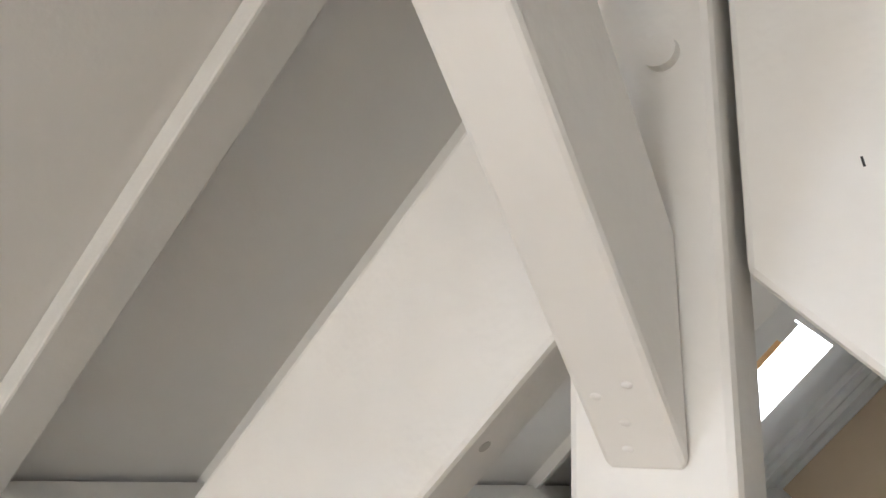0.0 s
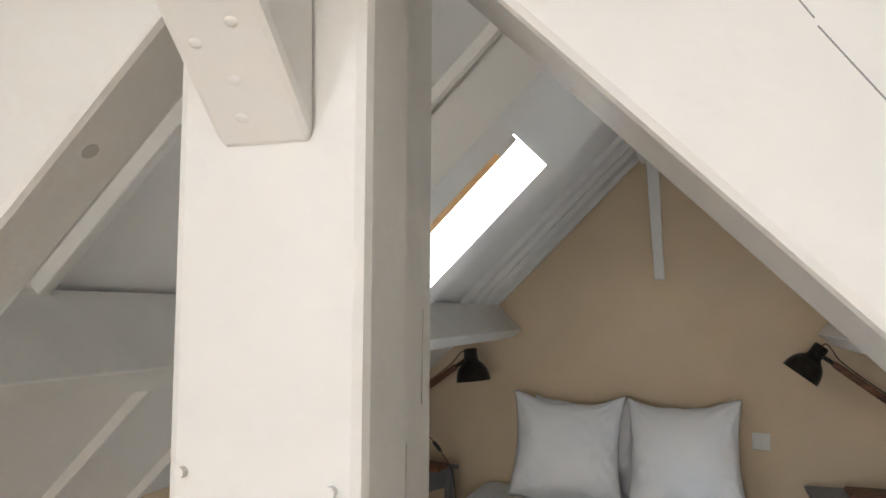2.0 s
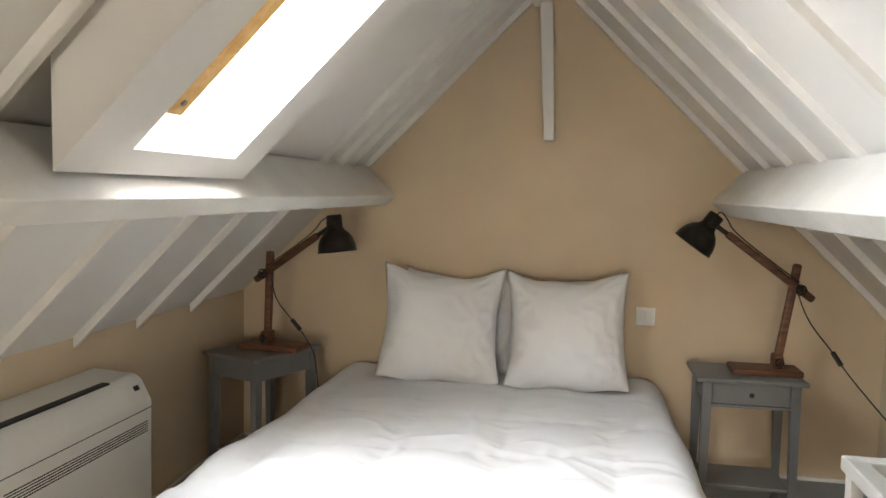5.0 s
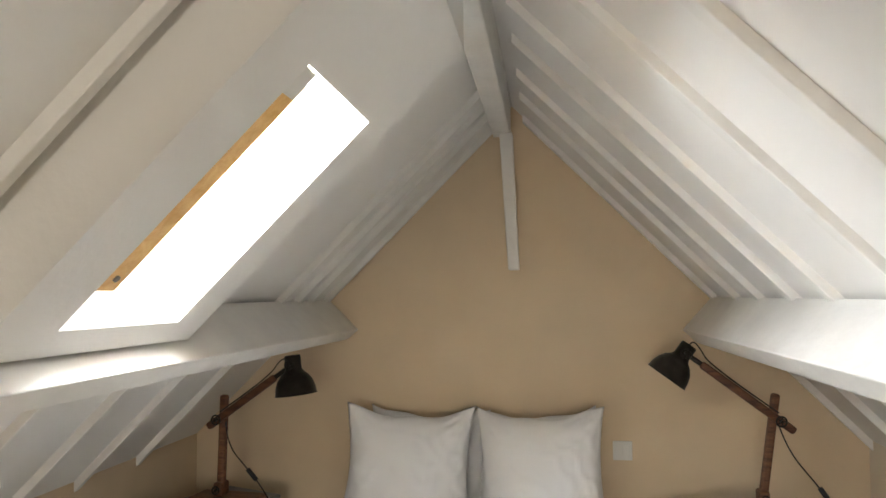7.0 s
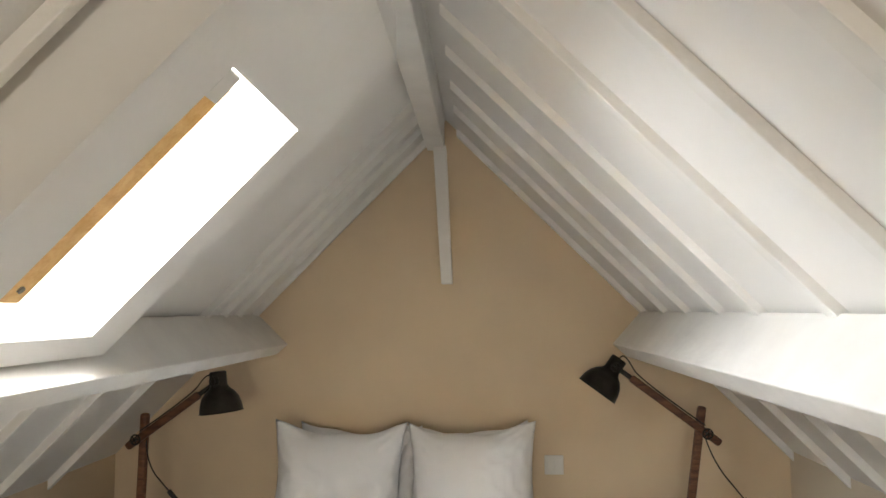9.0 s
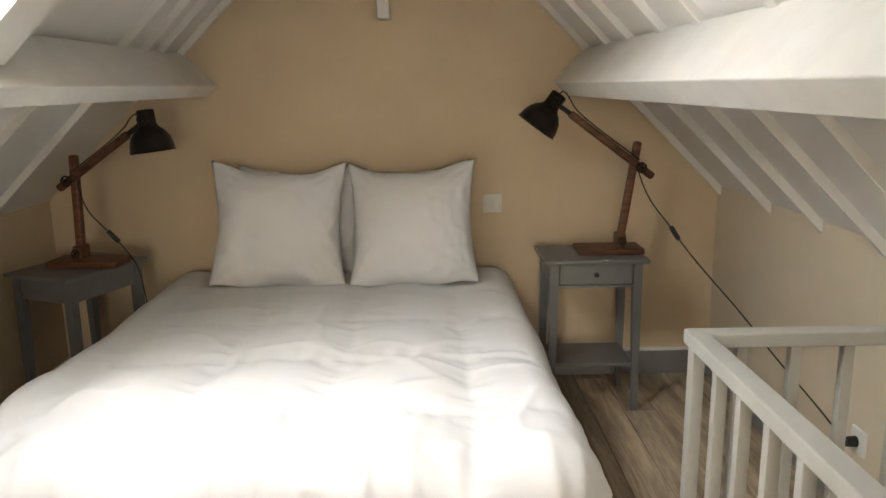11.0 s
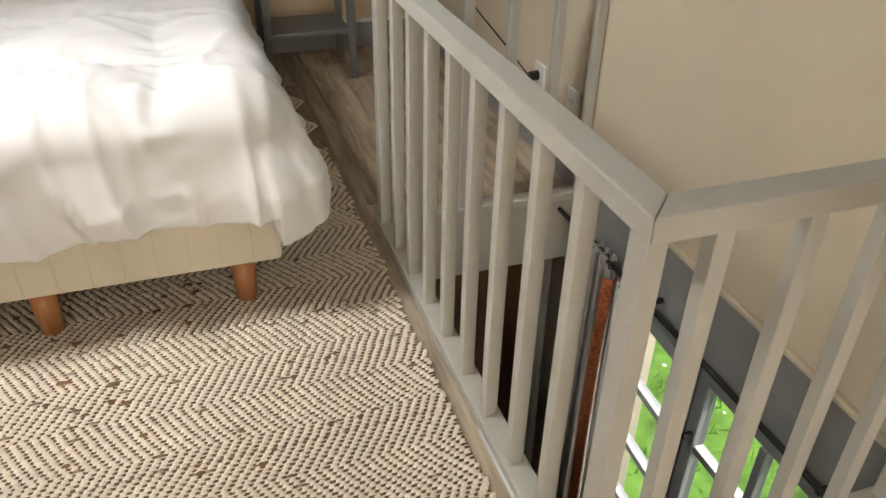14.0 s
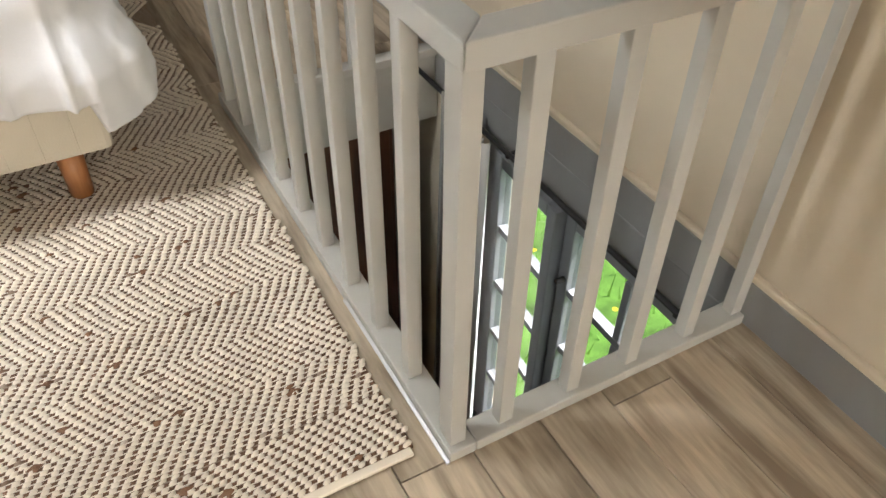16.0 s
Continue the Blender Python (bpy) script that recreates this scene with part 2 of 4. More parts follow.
bm = bmesh.new()
WX = WEST - 0.2
for y0, y1, x0, x1 in ((BACK, BY0, WX, RX), (BY0, BY1, WX, OX0), (BY0, BY1, OX1, RX), (BY1, OY0, WX, RX), (OY0, OY1, WX, OX0), (OY0, OY1, OX1, RX), (OY1, GABLE, WX, RX)):
    add_prism(bm, slope(-1, y0, y1, x0, x1), y0, y1)
structure("ceiling_west", bm, WHITE, "white painted sloping ceiling with a roof window")
structure("ceiling_east", prism(slope(1, 0, 0, RX, EAST + 0.2), BACK, GABLE), WHITE, "white painted sloping ceiling")


# ridge beam, purlins
structure("ridge_beam", prism([(-0.145, 2.293), (-0.062, 2.293), (-0.062, roof(-0.062) + 0.02), (-0.145, roof(-0.145) + 0.02)], BACK, GABLE, bevel=0.006), BEAM, "white painted ridge beam")
structure("purlin_west", prism([(-0.942, 1.532), (-0.798, 1.390), (-0.852, 1.343), (-1.000, 1.490)], BACK, GABLE, bevel=0.004), BEAM, "white painted purlin along the roof slope")
structure("purlin_east", prism([(0.830, 1.536), (0.698, 1.388), (0.762, 1.328), (0.910, 1.476)], BACK, GABLE, bevel=0.004), BEAM, "white painted purlin along the roof slope")


# thin white rafters showing under the lining
def batten(sign, y, x0, x1, depth=0.028, width=0.028):
    rest = -depth * math.sqrt(2)
    poly = [(x0, roof(x0) + 0.01), (x1, roof(x1) + 0.01), (x1, roof(x1) + rest), (x0, roof(x0) + rest)]
    ob = link_mesh("rafter", prism(poly, y - width / 2, y + width / 2, bevel=0.003), BEAM)
    return tagged(ob, "white painted rafter edge under the sloping ceiling", "rafter", "rafters under the roof", "structure")


for y in (4.385, 3.98, 3.65, 3.27, 2.94, 2.50, 2.10, 1.735, 1.37, -0.1, -0.6, -1.1, -1.7):
    batten(1, y, RX + 0.05, 0.862, 0.024, 0.05)
for y in (4.38, 3.86, 3.46, 3.09, 2.73, 2.36, 2.0, 1.6, 1.2, 0.3, -0.4, -1.1):
    batten(1, y, 0.90, EAST - 0.002, 0.030, 0.022)
for y in (4.385, 4.13, 3.95, 3.74, 1.915, 1.235, 0.89, -0.15, -0.62, -1.7):
    batten(-1, y, -0.965, RX - 0.06)
for y in (3.87, 3.45, 3.07, 2.66, 2.24, 1.8, 1.3, 0.9, 0.3, -0.4, -1.1):
    batten(-1, y, WEST + 0.002, -1.0)
structure("near_rafter_west", prism([(-1.55, roof(-1.55)), (-0.1, roof(-0.1)), (-0.1, roof(-0.1) - 0.05), (-1.55, roof(-1.55) - 0.05)], 0.50, 0.565, bevel=0.004), BEAM, "white painted rafter under the sloping ceiling")

# boxed panel that frames the roof window, with the shaft through it
d = -0.154 * math.sqrt(2)


def panel(y0, y1, x0, x1, lift=0.0):
    return [(x0, roof(x0) + d), (x1, roof(x1) + d), (x1, roof(x1)), (x0, roof(x0))]


bm = bmesh.new()
add_prism(bm, panel(0, 0, -0.835, OX0), PY0, PY1)
add_prism(bm, panel(0, 0, OX1, -0.105), PY0, PY1)
add_prism(bm, panel(0, 0, OX0, OX1), PY0, OY0)
add_prism(bm, panel(0, 0, OX0, OX1), OY1, PY1)
structure("skylight_lining", bm, WHITE, "white boxed panel round the roof window")


def roof_window(name, y0, y1):
    w = thing(name, Matrix(), "pine framed pivoting roof window set into the sloping ceiling", "window")
    w["kind"] = "structure"
    k = math.sqrt(0.5)
    o = Vector((OX0, (y0 + y1) / 2, roof(OX0)))
    m = Matrix(((k, 0, -k, o.x), (0, 1, 0, o.y), (k, 0, k, o.z), (0, 0, 0, 1)))
    lng, half = (OX1 - OX0) * math.sqrt(2), (y1 - y0) / 2
    f, t0, t1 = 0.035, 0.06, 0.135
    for lo, hi in (((0.0, -half, t0), (lng, -half + f, t1)), ((0.0, half - f, t0), (lng, half, t1)), ((0.0, -half + f, t0), (f, half - f, t1)), ((lng - f, -half + f, t0), (lng, half - f, t1))):
        part("window_frame", box(lo, hi, 0.004, m), PINE, w, "varnished pine frame")
    part("vent_bar", box((lng - f - 0.05, -half + f + 0.003, t0 - 0.012), (lng - f - 0.004, half - f - 0.003, t0 + 0.03), 0.006, m), PLASTIC, w, "pale grey vent flap bar")
    part("hinge", box((lng - f - 0.075, -half + f - 0.012, t0 - 0.018), (lng - 0.02, -half + f + 0.012, t0 - 0.002), 0.003, m), STEEL, w, "metal pivot plate")
    part("latch", rod(m @ Vector((-0.02, -half + 0.03, -0.156)), m @ Vector((-0.02, -half + 0.03, -0.148)), 0.007), STEEL, w, "round metal catch")
    part("sash_rail", box((-0.055, -half + 0.001, -0.152), (lng - 0.185, -half + 0.066, -0.115), 0.004, m), PINE, w, "varnished pine sash rail")
    part("end_cap", box((lng - 0.225, -half + 0.001, -0.153), (lng - 0.158, -half + 0.060, -0.120), 0.004, m), PLASTIC, w, "pale grey corner cover")
    p = part("pane", box((f, -half + f, t1 - 0.03), (lng - f, half - f, t1 - 0.026), 0, m), glass, w)
    p.visible_shadow = False
    c = m @ Vector((lng / 2, 0, t1 - 0.018))
    return c, m


c, m = roof_window("window_1", OY0, OY1)
daylight("sky_light", c, m @ Vector(((OX1 - OX0) / math.sqrt(2), 0, -1)), OY1 - OY0 - 0.07, (OX1 - OX0) * math.sqrt(2) - 0.07, SKY_W, (0.92, 0.96, 1.0))
c, m = roof_window("window_2", BY0, BY1)
daylight("sky_light_back", c, m @ Vector(((OX1 - OX0) / math.sqrt(2), 0, -1)), BY1 - BY0 - 0.07, (OX1 - OX0) * math.sqrt(2) - 0.07, BACK_W)

# ---- king-post truss that the path passes ----
truss = thing("king_post_truss", Matrix(), "white painted king post roof truss with braces", "roof truss")
part("post", box((-0.098, 0.50, 0.0), (0.0, 0.552, roof(-0.05) - 0.16), 0.006), BEAM, truss)
part("post_cheek", box((-0.094, 0.554, 0.0), (-0.036, 0.690, roof(-0.05) - 0.16), 0.006), BEAM, truss)
part("rafter_east", prism([(0.006, 1.680), (1.0, 0.686), (1.0, 0.925), (0.006, 1.919)], 0.515, 0.612, bevel=0.005), BEAM, truss)
part("rafter_west", prism([(-0.10, 1.66), (-0.98, 0.78), (-0.98, 1.02), (-0.10, 1.90)], 0.510, 0.562, bevel=0.005), BEAM, truss)
bm = prism([(0.50, 1.571), (0.50, 1.705), (-0.02, 2.30), (-0.16, 2.27)], -0.073, -0.025, axis="x", bevel=0.004)
for v in bm.verts:
    v.co.x -= 0.022 * max(0.0, v.co.z - 1.6)
part("brace", bm, BEAM, truss)
for x, z in ((-0.088, 1.427), (-0.014, 1.424)):
    part("bolt", rod((x, 0.4965, z), (x, 0.502, z), 0.0026, None, 10), BEAM, truss, "small filled bolt head")
for x, z in ((-0.042, 1.614), (-0.062, 1.609), (-0.051, 1.596), (-0.055, 1.583)):
    yy = 0.5 - (z - 1.571) / 1.06 + 0.0006
    pb = bmesh.new()
    bmesh.ops.create_icosphere(pb, subdivisions=2, radius=0.0030, matrix=Matrix.Translation((x, yy, z)) @ Matrix.Rotation(radians(45), 4, "X") @ Matrix.Diagonal((1.2, 0.45, 0.9, 1)))
    part("filler_spot", pb, WHITE, truss, "lump of white filler", True)
for a, b in (((0.126, 1.683), (0.148, 1.652)), ((0.149, 1.652), (0.176, 1.610)), ((0.177, 1.607), (0.200, 1.575))):
    part("crack", rod((a[0], 0.5150, a[1]), (b[0], 0.5150, b[1]), 0.0004, None, 5), SKIRT, truss, "hairline paint crack")
part("crack", rod((0.069, 0.5150, 1.736), (0.070, 0.5150, 1.730), 0.0007, None, 5), SLOT, truss, "small paint chip")
part("knot", rod((-0.176, 0.53, 1.5835), (-0.1765, 0.53, 1.584), 0.005, None, 14), GREY, truss, "dark knot in the painted timber")
for y, z0, z1 in ((0.640, 1.30, 1.42), (0.640, 1.18, 1.25), (0.668, 1.44, 1.50), (0.612, 1.50, 1.68)):
    part("crack", rod((-0.0359, y, z0), (-0.0359, y + 0.002, z1), 0.0007, 0.0004, 5), GREY, truss, "drying crack in the painted timber")
part("peg", rod((-0.03, 0.492, 1.82), (-0.03, 0.51, 1.82), 0.011), BEAM, truss)
gp = thing("gable_post", Matrix(), "short white painted post hanging under the ridge beam", "post")
part("shaft", prism([(-0.078, 1.664), (-0.028, 1.664), (-0.052, 2.30), (-0.112, 2.30)], 4.33, GABLE - 0.001, bevel=0.005), BEAM, gp)

# ---- skirting ----
for nm, lo, hi in (("baseboard_north", (WEST, GABLE - 0.016, 0), (EAST, GABLE, 0.118)), ("baseboard_east", (EAST - 0.016, BACK, 0), (EAST, GABLE - 0.016, 0.105)), ("baseboard_west", (WEST, BACK, 0), (WEST + 0.016, GABLE - 0.016, 0.118))):
    structure(nm, box(lo, hi, 0.003), SKIRT, "grey painted skirting board")
    t = box((lo[0], lo[1], hi[2] - 0.002), (hi[0], hi[1], hi[2] + 0.016), 0.005)
    structure(nm.replace("baseboard", "trim"), t, WHITE if nm.endswith("north") else CREAM, "pale bead along the skirting top")

# ---- stairwell: slab edge, lower room ----
SLAB = -0.23
bm = bmesh.new()
for x0, x1, y0, y1 in ((WEST, HX0 - 0.02, BACK, GABLE), (HX0 - 0.02, EAST, BACK, HY0 - 0.02), (HX0 - 0.02, EAST, HY1 + 0.02, GABLE)):
    add_box(bm, (x0, y0, SLAB), (x1, y1, -0.014))
structure("floor", bm, SKIRT, "loft floor slab with a stair opening")
bm = box((HX0 - 0.019, HY1 + 0.004, SLAB - 0.01), (EAST - 0.001, HY1 + 0.019, 0.0))
add_box(bm, (HX0 - 0.019, HY0, SLAB - 0.01), (HX0 - 0.004, HY1, 0.0))
add_box(bm, (HX0 - 0.019, HY0 - 0.019, SLAB - 0.01), (EAST - 0.001, HY0 - 0.004, 0.0))
structure("trim_stairwell", bm, GREY, "grey painted board lining the stair opening")
structure("trim_lintel", box((EAST - 0.014, HY0, WZ1 + 0.012), (EAST - 0.001, HY1, -0.001), 0.004), SKIRT, "grey painted board over the stair window")
structure("ground_floor", box((WEST, BACK, -2.62), (EAST, GABLE, -2.5)), BROWNWOOD, "dark wooden floor of the room below")
structure("wall_below_west", box((-0.4, BACK, -2.5), (-0.3, GABLE, SLAB)), CREAM, "plain wall of the room below")
cab = thing("wardrobe", Matrix(), "dark brown wooden wardrobe standing below the stair opening", "wardrobe")
part("body", box((0.45, 2.80, -2.5), (1.33, 3.30, -0.245), 0.006), BROWNWOOD, cab)
for x0 in (0.47, 0.895):
    part("door", box((x0, 2.78, -2.4), (x0 + 0.415, 2.799, -0.26), 0.004), BROWNWOOD, cab)

# ---- stair window, below the loft floor ----
win = thing("window_3", Matrix(), "grey timber casement window with small panes", "window")
win["kind"] = "structure"
XW = EAST + 0.03


def casement(parent, y0, y1, z0, z1, m, columns=2):
    f = 0.045
    for lo, hi in (((0, y0, z0), (0.045, y0 + f, z1)), ((0, y1 - f, z0), (0.045, y1, z1)), ((0, y0 + f, z0), (0.045, y1 - f, z0 + f)), ((0, y0 + f, z1 - f), (0.045, y1 - f, z1))):
        part("sash", box(lo, hi, 0.004, m), SASH, parent)
    n = 5
    h = (z1 - z0 - 2 * f) / n
    for k in range(1, n):
        z = z0 + f + k * h
        part("glazing_bar", box((0.006, y0 + f, z - 0.013), (0.04, y1 - f, z + 0.013), 0.003, m), SASH, parent)
    mid = (y0 + y1) / 2
    for k in range(n):
        a0, b0 = z0 + f + k * h, z0 + f + (k + 1) * h
        spans = [(y0 + f, y1 - f)]
        if columns == 2:
            part("glazing_bar", box((0.006, mid - 0.013, a0 + 0.014), (0.04, mid + 0.013, b0 - 0.014), 0.003, m), SASH, parent)
            spans = [(y0 + f, mid - 0.012), (mid + 0.012, y1 - f)]
        for a, b in spans:
            p = part("pane", box((0.02, a, a0 + 0.012), (0.024, b, b0 - 0.012), 0, m), glass, parent)
            p.visible_shadow = False


SASH = material("grey_window_paint", (0.24, 0.25, 0.26), 0.35, vary=0.03, scale=12, grain=60, bump=0.04)
fr = 0.05
for lo, hi in (((XW, WY0, WZ0), (XW + 0.07, WY0 + fr, WZ1)), ((XW, WY1 - fr, WZ0), (XW + 0.07, WY1, WZ1)), ((XW, WY0 + fr, WZ0), (XW + 0.07, WY1 - fr, WZ0 + fr)), ((XW, WY0 + fr, WZ1 - fr), (XW + 0.07, WY1 - fr, WZ1))):
    part("window_frame", box(lo, hi, 0.005), SASH, win)
mid = 2.06
casement(win, WY0 + fr, mid, WZ0 + fr, WZ1 - fr, Matrix.Translation((XW + 0.01, 0, 0)))
casement(win, -(WY1 - fr - mid), 0.0, WZ0 + fr, WZ1 - fr, Matrix.Translation((XW - 0.01, WY1 - fr, 0)) @ Matrix.Rotation(radians(-3), 4, "Z"), 1)
part("sill", box((EAST - 0.03, WY0, WZ0 - 0.03), (XW + 0.08, WY1, WZ0), 0.004), SASH, win)
for z in (-0.42, -0.98):
    part("handle", rod((XW - 0.02, mid - 0.03, z), (XW + 0.012, mid - 0.03, z), 0.009), IRON, win, "dark iron window catch")
daylight("stair_window_light", (EAST + 1.0, 1.97, 0.75), (EAST, 1.97, -0.8), 1.2, 1.0, STAIR_W)

rodt = thing("curtain_rod", Matrix(), "thin black curtain rod over the stair window", "curtain rod")
part("pole", rod((EAST - 0.075, 1.50, -0.045), (EAST - 0.075, 3.02, -0.045), 0.008), BLACK, rodt)
for y in (1.53, 2.2, 3.0):
    part("bracket", box((EAST - 0.083, y - 0.006, -0.056), (EAST - 0.023, y + 0.006, -0.040), 0.002), BLACK, rodt)


def curtain(y0, y1, z0, z1, folds, mat, braid=False):
    c = thing("curtain", Matrix(), "grey linen curtain gathered on its rod beside the stair window", "curtain", "stair curtains")
    def fn(u, v):
        z = z1 + (z0 - z1) * v
        flare = 0.75 + 0.25 * v
        a = folds * 2 * math.pi * u
        x = EAST - 0.075 - 0.02 * v + 0.032 * flare * math.sin(a + 0.4 * math.sin(5 * v)) + 0.008 * noise.noise((u * 9, v * 3, 1))
        y = (y0 + y1) / 2 + (u - 0.5) * (y1 - y0) * flare + 0.012 * math.sin(2 * a + v * 3)
        if v < 0.05:
            z += 0.016 * math.sin(a * 2)
        return (x, y, z)
    b = grid(folds * 14, 40, fn)
    ob = part("cloth", b, mat, c, "", True)
    so = ob.modifiers.new("thickness", "SOLIDIFY")
    so.thickness = 0.003
    if braid:
        bb = grid(6, 90, lambda u, v: (EAST - 0.115 + 0.05 * u * 0.5, y0 - 0.002 - 0.024 * u + 0.006 * math.sin(v * 9), z1 - 0.03 + (z0 - z1) * v + 0.004 * math.sin(v * 300)))
        bo = part("braid", bb, BRAID, c, "rust orange embroidered braid edge", True)
        bs = bo.modifiers.new("thickness", "SOLIDIFY")
        bs.thickness = 0.006
        lb = grid(10, 40, lambda u, v: (EAST - 0.088 + 0.012 * math.sin(u * 9 + v * 2), y0 - 0.035 - 0.05 * u, z1 - 0.03 + (z0 - z1) * v))
        part("lining", lb, LINING, c, "white curtain lining", True)
    for k in range(5):
        y = y0 + (y1 - y0) * (k + 0.5) / 5
        part("ring", lathe([(0.013 + 0.002 * math.cos(a), 0.002 * math.sin(a)) for a in [i * math.pi / 4 for i in range(9)]], Matrix.Translation((EAST - 0.075, y, -0.045)) @ Matrix.Rotation(radians(90), 4, "X"), 14), IRON, c)


curtain(2.37, 2.57, -2.2, -0.035, 4, CURTAIN, True)
curtain(2.75, 2.97, -2.2, -0.035, 4, CURTAIN)

# ground outside
g = box((EAST + 0.25, -60, -2.9), (140, 80, -2.7))
structure("ground", g, GRASS, "bright green meadow grass outside the window")
bm = bmesh.new()
rnd = random.Random(5)
for k in range(2600):
    x, y = EAST + 0.4 + rnd.random() * 5, rnd.uniform(-0.5, 7)
    a, h, w = rnd.random() * 6.28, rnd.uniform(0.05, 0.22), 0.010
    dx, dy = math.cos(a) * w, math.sin(a) * w
    p = [bm.verts.new(q) for q in ((x - dx, y - dy, -2.7), (x + dx, y + dy, -2.7), (x + dy * 4, y - dx * 4, -2.7 + h))]
    bm.faces.new(p)
BLADE = material("grass_blade", (0.17, 0.36, 0.06), 0.8, vary=0.4, scale=3)
tagged(link_mesh("grass", bm, BLADE), "tall green grass blades outside the window", "grass", kind="stuff")
for nm, col, num in (("yellow_flower", (0.75, 0.6, 0.03), 90), ("white_flower", (0.8, 0.8, 0.75), 70)):
    bm = bmesh.new()
    for k in range(num):
        x, y, r = EAST + 0.4 + rnd.random() * 4, rnd.uniform(0, 6), rnd.uniform(0.012, 0.03)
        bmesh.ops.create_cone(bm, cap_ends=True, segments=7, radius1=r * 0.4, radius2=r, depth=0.012, matrix=Matrix.Translation((x, y, -2.7 + rnd.uniform(0.1, 0.2))))
    tagged(link_mesh(nm, bm, material(nm + "_petals", col, 0.7)), nm.replace("_", " ") + " heads in the meadow grass", "flowers", kind="stuff")

# ---- balustrade round the stairwell ----
RT, RH = 0.775, 0.038
bal = thing("balustrade", Matrix(), "grey painted wooden balustrade round the stair opening", "balustrade")
RC = HX0 + 0.008
rw = 0.026
part("handrail", prism([(RC - rw, HY0 - 0.026), (RC + rw, HY0 + 0.026), (RC + rw, HY1 - 0.026), (RC - rw, HY1 + 0.026)], RT - RH, RT, "z", 0.004), GREY, bal)
part("handrail", prism([(RC - rw + 0.001, HY0 - 0.026), (EAST - 0.002, HY0 - 0.026), (EAST - 0.002, HY0 + 0.026), (RC + rw + 0.001, HY0 + 0.026)], RT - RH, RT, "z", 0.004), GREY, bal)
part("handrail", prism([(RC - rw + 0.001, HY1 + 0.026), (EAST - 0.002, HY1 + 0.026), (EAST - 0.002, HY1 - 0.026), (RC + rw + 0.001, HY1 - 0.026)], RT - RH, RT, "z", 0.004), GREY, bal)
kz = 0.026
part("bottom_rail", box((RC - 0.026, HY0 - 0.026, 0.0), (RC + 0.026, HY1 + 0.026, kz), 0.003), GREY, bal)
part("bottom_rail", box((RC + 0.027, HY0 - 0.026, 0.0), (EAST - 0.018, HY0 + 0.024, kz), 0.003), GREY, bal)
part("bottom_rail", box((RC + 0.027, HY1 - 0.024, 0.0), (EAST - 0.018, HY1 + 0.026, kz), 0.003), GREY, bal)


def baluster(x, y, wx=0.0140, wy=0.0130):
    part("baluster", box((x - wx, y - wy, kz - 0.001), (x + wx, y + wy, RT - RH + 0.001), 0.0016), GREY, bal)


for k in range(1, 9):
    baluster(RC - 0.001, HY0 + 0.025 + 0.138 * k)
for y in (HY0 + 0.008, HY1 - 0.012):
    baluster(RC - 0.003, y, 0.0150, 0.020)
for x in (0.891, 1.034, 1.170, 1.312, 1.440):
    baluster(x, HY0)
for x in (0.910, 1.046, 1.180, 1.322, 1.452):
    baluster(x, HY1)
strip = thing("edge_strip", Matrix(), "thin pale metal edge strip along the foot of the balustrade", "edge strip")
part("profile", prism([(RC - 0.033, 0.0005), (RC - 0.0265, 0.0005), (RC - 0.0265, 0.006), (RC - 0.028, 0.006), (RC - 0.033, 0.0028)], HY0 - 0.027, 1.86, bevel=0.0005), ALUMINIUM, strip)

# ---- bed ----
BX0, BX1, BYF, BYH = -0.885, 0.457, 2.43, 4.38
bed = thing("bed", Matrix(), "double bed of two cream divan bases on round wooden legs", "bed")
half = (BX0 + BX1) / 2
for a, b in ((BX0, half - 0.005), (half + 0.005, BX1)):
    base = part("divan_base", box((a, BYF, 0.135), (b, BYH, 0.292), 0.016), TICKING, bed, "cream ribbed fabric divan base")
    n = 9
    for k in range(1, n):
        x = a + (b - a) * k / n
        part("seam", rod((x, BYF - 0.0005, 0.15), (x, BYF - 0.0005, 0.28), 0.0022, None, 6), TICKING, base)
    for x in (a + 0.10, b - 0.10):
        for y in (BYF + 0.05, BYH - 0.15):
            part("leg", rod((x, y, 0.012), (x, y, 0.137), 0.027, 0.031, 24), BEECH, bed, "round beech leg", True)
    part("mattress", box((a + 0.003, BYF + 0.02, 0.293), (b - 0.003, BYH, 0.47), 0.03), TICKING, bed, "white mattress")

# duvet spread over the mattress, hanging on three sides
SEAM_X, SEAM_Y = -0.135, 2.72
DX0, DX1, DY0, DY1 = BX0 - 0.17, BX1 + 0.06, BYF - 0.03, BYH - 0.02


